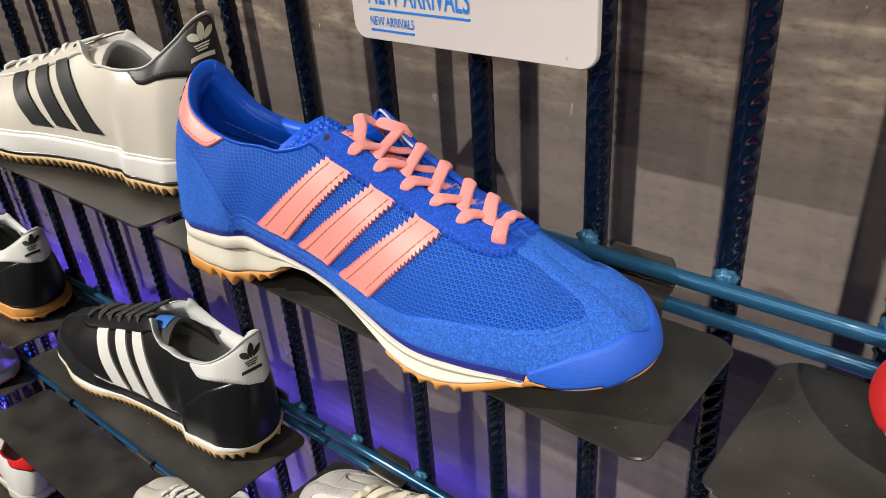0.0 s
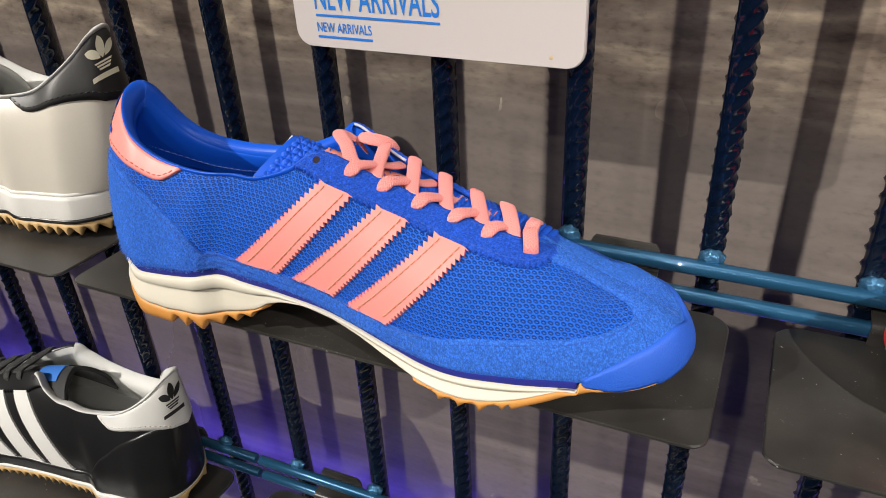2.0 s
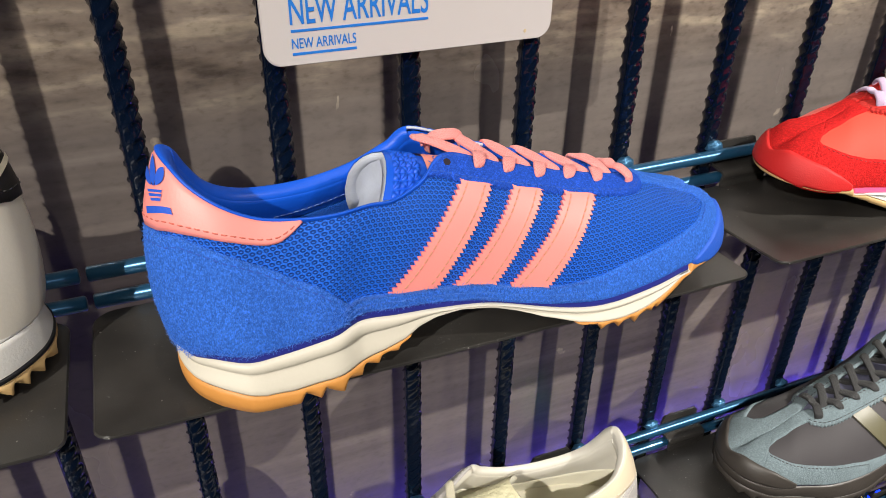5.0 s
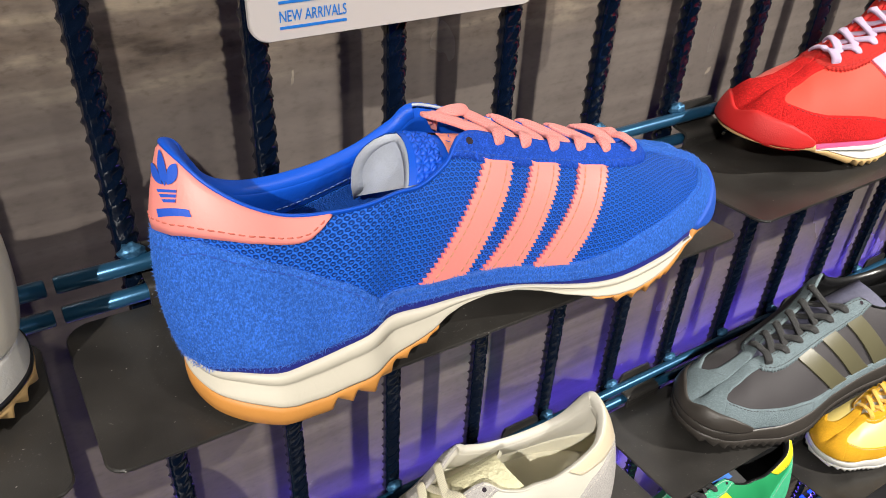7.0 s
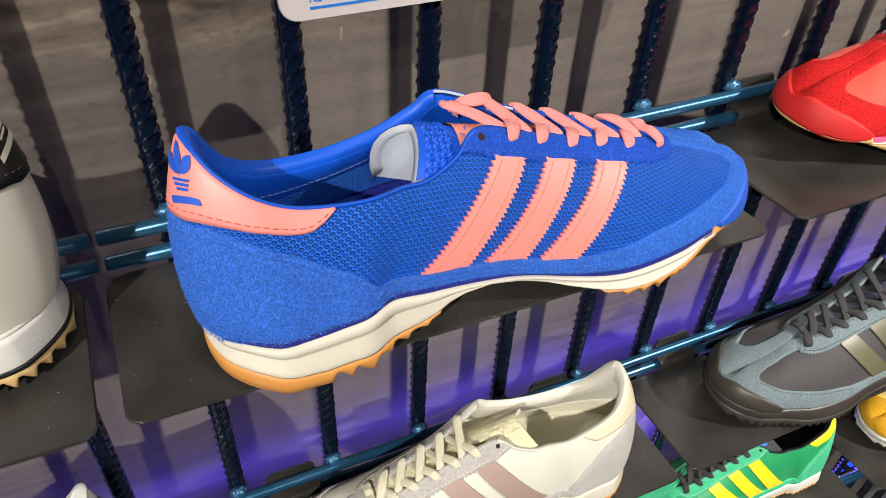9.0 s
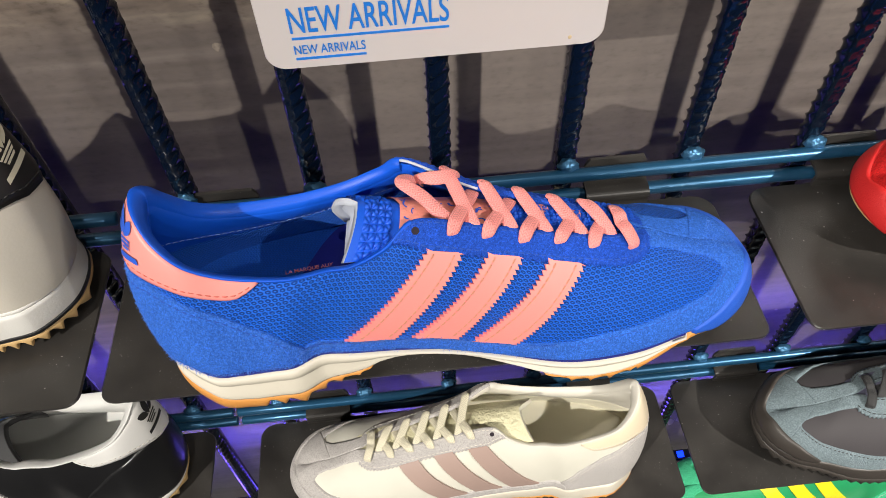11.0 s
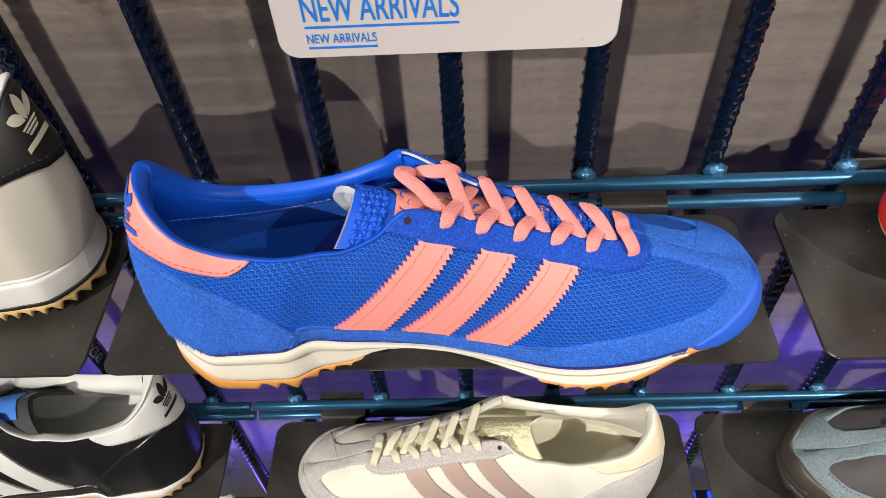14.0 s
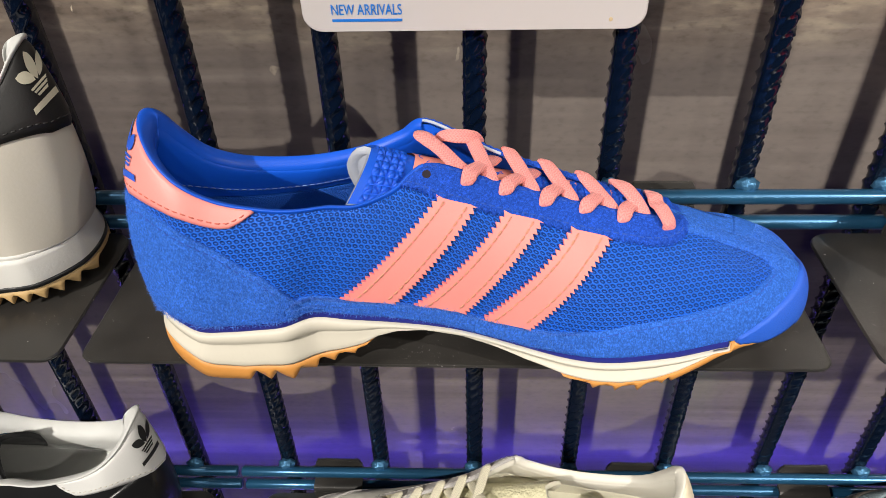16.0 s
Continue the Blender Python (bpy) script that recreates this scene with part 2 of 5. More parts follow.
def thing(name, label, category, m=None, group="", kind=""):
    ob = new(name)
    ob.empty_display_size = .05
    if m is not None:
        ob.matrix_world = m
    return tagged(ob, label, category, group, kind)


def box_mesh(bm, lo, hi, bevel=0.0):
    r = bmesh.ops.create_cube(bm, size=1)["verts"]
    for v in r:
        v.co = Vector([lo[i] + (v.co[i] + .5) * (hi[i] - lo[i]) for i in range(3)])
    if bevel:
        edges = list({e for v in r for e in v.link_edges})
        bmesh.ops.bevel(bm, geom=edges, offset=bevel, segments=2, affect="EDGES", profile=.5)


def rounded(w0, w1, h0, h1, radii, n=6):
    """Outline of a rectangle with its own radius at each corner, from the low-low corner round."""
    out = []
    for (cx, cy, sx, sy, a0), r in zip(((w0, h0, 1, 1, 180), (w1, h0, -1, 1, 270), (w1, h1, -1, -1, 0), (w0, h1, 1, -1, 90)), radii):
        for i in range(n + 1):
            a = radians(a0 + 90 * i / n)
            out.append((cx + sx * r + r * math.cos(a), cy + sy * r + r * math.sin(a)))
    return out


def slab(outline, thick, place, edge=.0007):
    """A plate from a plane outline: place(u, v, w) gives the point at depth w; its edges are eased."""
    n = len(outline)
    c = np.mean(outline, axis=0)
    o = np.array(outline)
    ins = o + (c - o) / np.linalg.norm(c - o, axis=1, keepdims=True) * edge
    verts, faces = [], []
    for ring_, w in ((ins, 0), (o, edge), (o, thick - edge), (ins, thick)):
        verts += [place(u, v, w) for u, v in ring_]
    for r in range(3):
        faces += [(r * n + i, r * n + (i + 1) % n, (r + 1) * n + (i + 1) % n, (r + 1) * n + i) for i in range(n)]
    faces += [tuple(range(n))[::-1], tuple(range(3 * n, 4 * n))]
    return verts, faces


def sweep(path, radius, sides=12, flat=1.0, normals=None, close=True, uvscale=True):
    """A tube along a path; flat squeezes it along the given normals. Returns vertices, faces and uv."""
    p = np.asarray(path, float)
    t = np.gradient(p, axis=0)
    t /= np.linalg.norm(t, axis=1, keepdims=True) + 1e-12
    if normals is None:
        up = np.tile((0., 0., 1.), (len(p), 1))
        up[np.abs(t[:, 2]) > .9] = (0, 1, 0)
    else:
        up = np.asarray(normals, float)
    side = np.cross(t, up)
    side /= np.linalg.norm(side, axis=1, keepdims=True) + 1e-12
    up = np.cross(side, t)
    r = np.broadcast_to(np.asarray(radius, float), (len(p),))
    lens = np.concatenate([[0], np.cumsum(np.linalg.norm(np.diff(p, axis=0), axis=1))])
    verts, uvs, faces = [], [], []
    for i in range(len(p)):
        for j in range(sides):
            a = 2 * np.pi * j / sides
            ca, sa = np.cos(a), np.sin(a)
            if flat < 1:
                ca, sa = np.sign(ca) * abs(ca) ** .75, np.sign(sa) * abs(sa) ** .8
            verts.append(p[i] + side[i] * r[i] * ca + up[i] * r[i] * flat * sa)
            uvs.append((lens[i], r[i] * ca))
    for i in range(len(p) - 1):
        faces += [(i * sides + j, i * sides + (j + 1) % sides, (i + 1) * sides + (j + 1) % sides, (i + 1) * sides + j) for j in range(sides)]
    if close:
        faces += [tuple(range(sides))[::-1], tuple(range((len(p) - 1) * sides, len(p) * sides))]
    return verts, faces, uvs


def smooth_path(points, n=8):
    p = np.asarray(points, float)
    q = np.vstack([2 * p[0] - p[1], p, 2 * p[-1] - p[-2]])
    out = []
    for i in range(1, len(q) - 2):
        for f in np.linspace(0, 1, n, endpoint=False):
            a, b, c, d = q[i - 1:i + 3]
            out.append(.5 * (2 * b + (c - a) * f + (2 * a - 5 * b + 4 * c - d) * f * f + (3 * b - a - 3 * c + d) * f ** 3))
    return np.array(out + [p[-1]])


def joined(lists):
    verts, faces = [], []
    for v, f in lists:
        n = len(verts)
        verts += list(v)
        faces += [tuple(i + n for i in q) for q in f]
    return verts, faces


# ---- the shop round the display ----
WALL_Y, BAR_Y, RAIL_Y = .403, .2965, .2855
ROW_Z = [1.2495, 1.0065, .7635, .5205, 1.4925]  # front lip of each row of shelves; the last carries only unseen, added rails
STEP = .0669


def panel(name, lo, hi, material, label, category):
    bm = bmesh.new()
    box_mesh(bm, lo, hi)
    ob = part(name, bm, material, None)
    return tagged(ob, label, category, kind="structure")


PLASTER = surface("dark_grey_plaster", (.075, .073, .076), .8, fine=120, coarse=3, vary=.06)
FLOORING = surface("grey_screed", (.20, .195, .215), .4, fine=90, coarse=4, vary=.15)
panel("wall_north", (-3.2, WALL_Y, 0), (2.8, WALL_Y + .12, 3), WALL, "grey cement-look board wall behind the rack", "wall")
panel("wall_south", (-3.2, -3.62, 0), (2.8, -3.5, 3), PLASTER, "plain dark grey shop wall", "wall")
panel("wall_west", (-3.32, -3.5, 0), (-3.2, WALL_Y, 3), PLASTER, "plain dark grey shop wall", "wall")
panel("wall_east", (2.8, -3.5, 0), (2.92, WALL_Y, 3), PLASTER, "plain dark grey shop wall", "wall")
panel("floor", (-3.2, -3.5, -.1), (2.8, WALL_Y, 0), FLOORING, "grey screed shop floor", "floor")
panel("ceiling", (-3.2, -3.5, 3), (2.8, WALL_Y, 3.1), PLASTER, "plain dark grey shop ceiling", "ceiling")
panel("ledge", (-3.2, WALL_Y - .008, 1.372), (2.8, WALL_Y - .002, 1.40), WALL, "cement-look batten along the wall", "trim")


# ---- the rack of ribbed bars and twin rails ----
def rebar_mesh(z0, z1, r0=.0050, rib=.0014, pitch=.0082):
    sides, nz = 22, int((z1 - z0) / .00105)
    z = np.linspace(z0, z1, nz + 1)[:, None]
    a = (np.arange(sides) * 2 * np.pi / sides)[None, :]
    half = np.where(np.sin(a) >= 0, 0., .5)
    local = np.mod(a, np.pi)
    ph = np.mod((z - .0052 * (local - np.pi / 2)) / pitch + half, 1)
    cres = np.clip(1 - np.abs(ph - .5) / .21, 0, 1) * np.clip(np.sin(local) * 1.5, 0, 1)
    fin = np.clip(1 - np.minimum(local, np.pi - local) / .22, 0, 1)
    r = r0 + rib * np.maximum(cres, fin * .75)
    turn_ = a + .65
    verts = np.stack([r * np.cos(turn_), r * np.sin(turn_), np.broadcast_to(z, r.shape)], -1).reshape(-1, 3)
    faces = [(i * sides + j, i * sides + (j + 1) % sides, (i + 1) * sides + (j + 1) % sides, (i + 1) * sides + j) for i in range(nz) for j in range(sides)]
    faces += [tuple(range(sides))[::-1], tuple(range(nz * sides, (nz + 1) * sides))]
    return mesh_of("ribbed_bar", verts, faces, BAR)


rack = thing("display_rack", "dark blue rack of ribbed steel bars with twin rails", "rack", pose(0, 0, 0))
BAR_MESH = rebar_mesh(.25, 1.515)
rng = random.Random(4)
bar_x = [-.2255 + STEP * k for k in range(-28, 15)]
for x in bar_x:
    ob = piece("ribbed_bar", BAR_MESH, rack)
    ob.matrix_local = pose(x, BAR_Y, rng.uniform(-.004, .004), 0, 0, rng.choice((0, 180)) + rng.uniform(-14, 14))


def weld_mesh():
    bm = bmesh.new()
    bmesh.ops.create_icosphere(bm, subdivisions=3, radius=1)
    for v in bm.verts:
        n = noise.noise(v.co * 2.2)
        v.co = Vector((v.co.x * .0056, v.co.y * .0038, v.co.z * .0042)) * (1 + .35 * n)
    me = bpy.data.meshes.new("weld")
    bm.to_mesh(me)
    bm.free()
    me.materials.append(WELD)
    me.polygons.foreach_set("use_smooth", [True] * len(me.polygons))
    return me


WELD_MESH = weld_mesh()
BREAKS = [-2.2, -1.295, -.393, .509, .95]
# the fifth pair lies out of view, added for its shadow on the wall
for row in range(5):
    dz = ROW_Z[row] - ROW_Z[0]
    for rz in (1.2625, 1.2467):
        for a, b in zip(BREAKS, BREAKS[1:]):
            n = 30
            path = [(a + .0016 + (b - a - .0032) * i / n, RAIL_Y, rz + dz) for i in range(n + 1)]
            rad = [.0030] + [.0038] * (n - 1) + [.0030]
            path[1] = (path[0][0] + .0007, RAIL_Y, rz + dz)
            path[-2] = (path[-1][0] - .0007, RAIL_Y, rz + dz)
            v, f, uv = sweep(path, rad, 20)
            piece("rail", mesh_of("rail", v, f, RAIL), rack, "steel-blue round rail")
    for x in bar_x:
        if -1.5 < x < .6:
            ob = piece("weld", WELD_MESH, rack)
            ob.matrix_local = pose(x + rng.uniform(-.001, .001), RAIL_Y + .0035, 1.2668 + dz, 0, 0, rng.choice((0, 180)))


# ---- shelves ----
def shelf_thing(x0, row, width=.3160, lean=0.0):
    """A black sheet-metal shelf whose two hooks hang it on the twin rails."""
    z = ROW_Z[row]
    sh = thing("shoe_shelf", "satin black sheet-metal shoe shelf hooked on the rails", "shelf", pose(x0, 0, z, 0, lean, 0), "shoe shelves")
    drop = .0065

    def at(u, v, w):
        return (u, v, -w - drop * (v - .187) / .094)
    v, f = slab(rounded(0, width, .187, .281, (.007, .007, .011, .011)), .0019, at)
    piece("plate", mesh_of("plate", v, f, SHELF, False), sh)
    back = -drop
    prof = [(.2790, back - .001), (.2792, back + .004), (.2786, back + .0075), (.2798, back + .0098), (.2830, back + .0104), (.2890, back + .0106), (.2912, back + .0124), (.2918, back + .0170), (.2920, back + .0255)]
    prof = smooth_path([(0, y, z_) for y, z_ in prof], 4)
    for bx in (.037, .245):
        w, verts, faces = .0345, [], []
        for i, p in enumerate(prof):
            tip = max(0, (i - len(prof) + 4) / 3)
            e = .0028 * tip ** 2
            tang = prof[min(i + 1, len(prof) - 1)] - prof[max(i - 1, 0)]
            nrm = np.array((0, -tang[2], tang[1]))
            nrm *= .0009 / np.linalg.norm(nrm)
            for sx in (bx + e, bx + w - e):
                verts += [p + (sx, 0, 0) + nrm, p + (sx, 0, 0) - nrm]
        for i in range(len(prof) - 1):
            a, b = 4 * i, 4 * i + 4
            faces += [(a, a + 2, b + 2, b), (a + 1, b + 1, b + 3, a + 3), (a, b, b + 1, a + 1), (a + 2, a + 3, b + 3, b + 2)]
        n = 4 * (len(prof) - 1)
        faces += [(0, 1, 3, 2), (n, n + 2, n + 3, n + 1)]
        piece("hook", mesh_of("hook", verts, faces, SHELF, False), sh)
    return sh


SHELVES = [(0, (-1.054, -.719, -.3935, -.0591, .276)), (1, (-1.390, -1.078, -.7280, -.3770, -.0490, .292)), (2, (-1.390, -1.040, -.735, -.395, -.060, .285)), (3, (-1.415, -1.08, -.745, -.40, -.06))]
for row, starts in SHELVES:
    for x0 in starts:
        shelf_thing(x0, row, lean=.35 if (row, x0) == (0, -.3935) else 0)

# ---- the hanging sign ----
sign = thing("sign", "white rounded sign with blue lettering hung on the bars", "sign", pose(-.2980, .2835, 1.3512))
v, f = slab(rounded(0, .1442, 0, .105, (.008, .008, .008, .008), 8), .0035, lambda u, v, w: (u, w, v), .0006)
piece("board", mesh_of("board", v, f, SIGN, False), sign)


def lettering(text, x, z, width, height, parent):
    cu = bpy.data.curves.new("lettering", "FONT")
    cu.body, cu.size, cu.extrude, cu.offset = text, 1, .0, .010
    ob = bpy.data.objects.new("lettering", cu)
    scene.collection.objects.link(ob)
    bpy.context.view_layer.update()
    me = bpy.data.meshes.new_from_object(ob.evaluated_get(bpy.context.evaluated_depsgraph_get()))
    bpy.data.objects.remove(ob)
    co = np.array([v.co[:] for v in me.vertices])
    lo, hi = co.min(0), co.max(0)
    for v in me.vertices:
        v.co = (x + (v.co.x - lo[0]) / (hi[0] - lo[0]) * width, -.0003, z + (v.co.y - lo[1]) / (hi[1] - lo[1]) * height)
    me.materials.clear()
    me.materials.append(SIGN_INK)
    return piece("lettering", me, parent, "blue capital lettering")


for x, z, w, h, uz in ((.0126, .0183, .0650, .0125, .0151), (.0126, .0077, .0297, .0047, .0048)):
    lettering("NEW ARRIVALS", x, z, w, h, sign)
    bm = bmesh.new()
    box_mesh(bm, (x, -.0003, uz), (x + w, 0, uz + .0011))
    part("underline", bm, SIGN_INK, sign, "blue line under the lettering")
bm = bmesh.new()
bmesh.ops.create_uvsphere(bm, u_segments=12, v_segments=6, radius=.0011)
for q in bm.verts:
    q.co = Vector((q.co.x * .8 + .1295, q.co.y * .2, q.co.z * .9 + .0045))
part("speck", bm, STAIN, sign, "small tan mark")

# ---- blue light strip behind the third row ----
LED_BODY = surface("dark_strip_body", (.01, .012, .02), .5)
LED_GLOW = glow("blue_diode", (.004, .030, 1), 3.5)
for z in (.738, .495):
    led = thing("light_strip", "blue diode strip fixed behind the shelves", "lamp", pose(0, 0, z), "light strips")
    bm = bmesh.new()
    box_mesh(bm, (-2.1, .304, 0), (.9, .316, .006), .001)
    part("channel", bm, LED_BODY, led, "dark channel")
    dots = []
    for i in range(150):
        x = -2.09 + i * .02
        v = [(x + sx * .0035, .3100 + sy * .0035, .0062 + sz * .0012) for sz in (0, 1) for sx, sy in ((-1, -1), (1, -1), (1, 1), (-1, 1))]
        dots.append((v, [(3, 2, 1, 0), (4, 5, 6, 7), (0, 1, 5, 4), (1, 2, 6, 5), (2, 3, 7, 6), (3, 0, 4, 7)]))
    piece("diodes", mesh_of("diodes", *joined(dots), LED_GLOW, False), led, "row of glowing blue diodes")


# ---- trainers ----
# the shape of a low trainer: stations round the upper, from the heel past the outer side to the toe
OUTER_HEEL = [
    ((0.0101, -0.0160, 0.0264), (0.0183, 0.0021, 0.1000)), ((0.0141, -0.0284, 0.0288), (0.0198, -0.0077, 0.0986)),
    ((0.0221, -0.0361, 0.0307), (0.0250, -0.0169, 0.0921)), ((0.0343, -0.0419, 0.0302), (0.0344, -0.0241, 0.0851)),
    ((0.0456, -0.0427, 0.0309), (0.0465, -0.0263, 0.0789)), ((0.0584, -0.0431, 0.0326), (0.0612, -0.0280, 0.0765)),
    ((0.0687, -0.0435, 0.0347), (0.0752, -0.0289, 0.0761)), ((0.0799, -0.0394, 0.0361), (0.0889, -0.0270, 0.0766))]
OUTER_TOE = [
    ((0.0943, -0.0396, 0.0351), (0.0993, -0.0253, 0.0758)), ((0.1124, -0.0393, 0.0332), (0.1124, -0.0207, 0.0794)),
    ((0.1316, -0.0397, 0.0296), (0.1250, -0.0136, 0.0859)), ((0.1601, -0.0416, 0.0218), (0.1472, -0.0121, 0.0784)),
    ((0.1894, -0.0463, 0.0189), (0.1756, -0.0120, 0.0696)), ((0.2169, -0.0466, 0.0219), (0.2030, -0.0118, 0.0628)),
    ((0.2392, -0.0408, 0.0218), (0.2239, -0.0084, 0.0570)), ((0.2563, -0.0367, 0.0205), (0.2351, -0.0094, 0.0519)),
    ((0.2685, -0.0283, 0.0214), (0.2460, -0.0102, 0.0481)), ((0.2753, -0.0170, 0.0235), (0.2550, -0.0097, 0.0445)),
    ((0.2760, -0.0032, 0.0238), (0.2615, -0.0098, 0.0378))]
INNER_HEEL = [
    ((0.0115, -0.0038, 0.0248), (0.0214, 0.0072, 0.0959)), ((0.0189, 0.0073, 0.0241), (0.0265, 0.0102, 0.0866)),
    ((0.0322, 0.0177, 0.0244), (0.0336, 0.0128, 0.0766)), ((0.0458, 0.0238, 0.0256), (0.0440, 0.0156, 0.0703)),
    ((0.0617, 0.0276, 0.0276), (0.0572, 0.0178, 0.0674)), ((0.0757, 0.0303, 0.0300), (0.0726, 0.0196, 0.0667)),
    ((0.0897, 0.0316, 0.0326), (0.0867, 0.0208, 0.0682))]
INNER_TOE = [
    ((0.1037, 0.0328, 0.0334), (0.0990, 0.0214, 0.0714)), ((0.1197, 0.0336, 0.0330), (0.1122, 0.0213, 0.0777)),
    ((0.1356, 0.0337, 0.0296), (0.1230, 0.0190, 0.0844)), ((0.1594, 0.0331, 0.0196), (0.1498, 0.0073, 0.0775)),
    ((0.1841, 0.0318, 0.0124), (0.1778, 0.0032, 0.0691)), ((0.2067, 0.0302, 0.0125), (0.2039, -0.0016, 0.0612)),
    ((0.2254, 0.0284, 0.0147), (0.2239, -0.0084, 0.0570)), ((0.2413, 0.0257, 0.0172), (0.2351, -0.0094, 0.0519)),
    ((0.2576, 0.0209, 0.0204), (0.2460, -0.0102, 0.0481)), ((0.2690, 0.0107, 0.0228), (0.2550, -0.0097, 0.0445))]
OUTER, INNER = OUTER_HEEL + OUTER_TOE, INNER_HEEL + INNER_TOE
RING = np.array([INNER[i] for i in range(16, -1, -1)] + OUTER)  # 36 stations, index 17 is the heel


class Last:
    """The form of one upper; its foot line may be levelled for a flat sole."""

    def __init__(self, level=0.0, base=.024, full=1.0):
        self.rows = RING.copy()
        z = self.rows[:, 0, 2]
        flat = base + .004 * np.clip((self.rows[:, 0, 0] - .2) / .08, 0, 1) ** 2
        self.rows[:, 0, 2] = z + (flat - z) * level
        self.rows[:, 1, 1] *= full

    def ring(self, k):
        k = np.asarray(k, float) + 17
        i = np.floor(k).astype(int)
        f = (k - i)[..., None, None]
        p0, p1, p2, p3 = (self.rows[(i + d) % 36] for d in (-1, 0, 1, 2))
        return .5 * (2 * p1 + (p2 - p0) * f + (2 * p0 - 5 * p1 + 4 * p2 - p3) * f ** 2 + (3 * p1 - p0 - 3 * p2 + p3) * f ** 3)

    def skin(self, k, v):
        """A point on the upper: signed station k (0 heel, 18 toe, negative on the inner side), v from 0 at the sole to 1 at the top."""
        k, v = np.broadcast_arrays(np.asarray(k, float), np.asarray(v, float))
        q = self.ring(k)
        b, t = q[..., 0, :], q[..., 1, :]
        a = np.abs((k + 18) % 36 - 18)
        m = .5 + .45 * np.clip((a - 12) / 2.5, 0, 1)
        w = v * np.pi / 2
        f = m * (1 - np.cos(w)) + (1 - m) * v
        g = m * np.sin(w) + (1 - m) * v
        p = b.copy()
        p[..., :2] += (t - b)[..., :2] * f[..., None]
        p[..., 2] += (t - b)[..., 2] * g
        p[..., 1] -= np.sign(k) * .0022 * np.exp(-((a - 10) / 3.4) ** 2) * np.sin(np.pi * np.clip(v, 0, 1))
        p[..., 0] -= .0055 * np.exp(-(a / 1.9) ** 2) * np.sin(np.pi * np.clip(v, 0, 1) ** .75)
        return p

    def find(self, X, Z):
        """Stations and heights on the outer side whose side view is at X, Z."""
        gk, gv = np.meshgrid(np.linspace(5, 15, 201), np.linspace(0, 1, 81), indexing="ij")
        g = self.skin(gk, gv).reshape(-1, 3)
        i = np.array([np.argmin((g[:, 0] - x) ** 2 + (g[:, 2] - z) ** 2) for x, z in zip(X, Z)])
        k, v = gk.ravel()[i], gv.ravel()[i]
        for _ in range(5):
            p, e = self.skin(k, v), 1e-3
            a, b = (self.skin(k + e, v) - p) / e, (self.skin(k, v + e) - p) / e
            rx, rz = X - p[:, 0], Z - p[:, 2]
            det = a[:, 0] * b[:, 2] - b[:, 0] * a[:, 2]
            k = k + np.clip((rx * b[:, 2] - b[:, 0] * rz) / det, -.2, .2)
            v = np.clip(v + np.clip((a[:, 0] * rz - rx * a[:, 2]) / det, -.1, .1), -.03, 1)
        return k, v

    def out(self, k, v):
        e = .02
        k, v = np.broadcast_arrays(np.asarray(k, float), np.asarray(v, float))
        du = self.skin(k + e, v) - self.skin(k - e, v)
        dv = self.skin(k, np.minimum(v + e, .995)) - self.skin(k, np.maximum(np.minimum(v, .995) - e, 0))
        n = np.cross(du, dv)
        return n / (np.linalg.norm(n, axis=-1, keepdims=True) + 1e-12)

    def at(self, k, v, off):
        return self.skin(k, v) + self.out(k, v) * np.asarray(off)[..., None]


def nap(mk, spots, off, material, parent, n, length=.0012, seed=1):
    """Short loose fibres standing off napped leather; spots(r) gives station and height."""
    r = np.random.RandomState(seed)
    k, v = spots(r, n)
    p, o = mk.last.at(k, v, np.full(n, off)), mk.last.out(k, v)
    d = o * .75 + r.normal(0, .75, (n, 3)) + (0, 0, -.25)
    d /= np.linalg.norm(d, axis=1, keepdims=True)
    w = np.cross(d, r.normal(0, 1, (n, 3)))
    w *= .00009 / np.linalg.norm(w, axis=1, keepdims=True)
    ln = (length * r.uniform(.4, 1.3, n))[:, None]
    bend = r.normal(0, .3, (n, 3)) * ln
    mid = p + d * ln * .55 + bend * .2
    tip = p + d * ln + bend
    verts = np.stack([p - w, p + w, mid - w * .8, mid + w * .8, tip], 1).reshape(-1, 3)
    faces = [q for i in range(n) for q in ((i * 5, i * 5 + 1, i * 5 + 3, i * 5 + 2), (i * 5 + 2, i * 5 + 3, i * 5 + 4))]
    return tagged(mk.put("nap", verts, faces, material, parent=parent), kind="stuff")


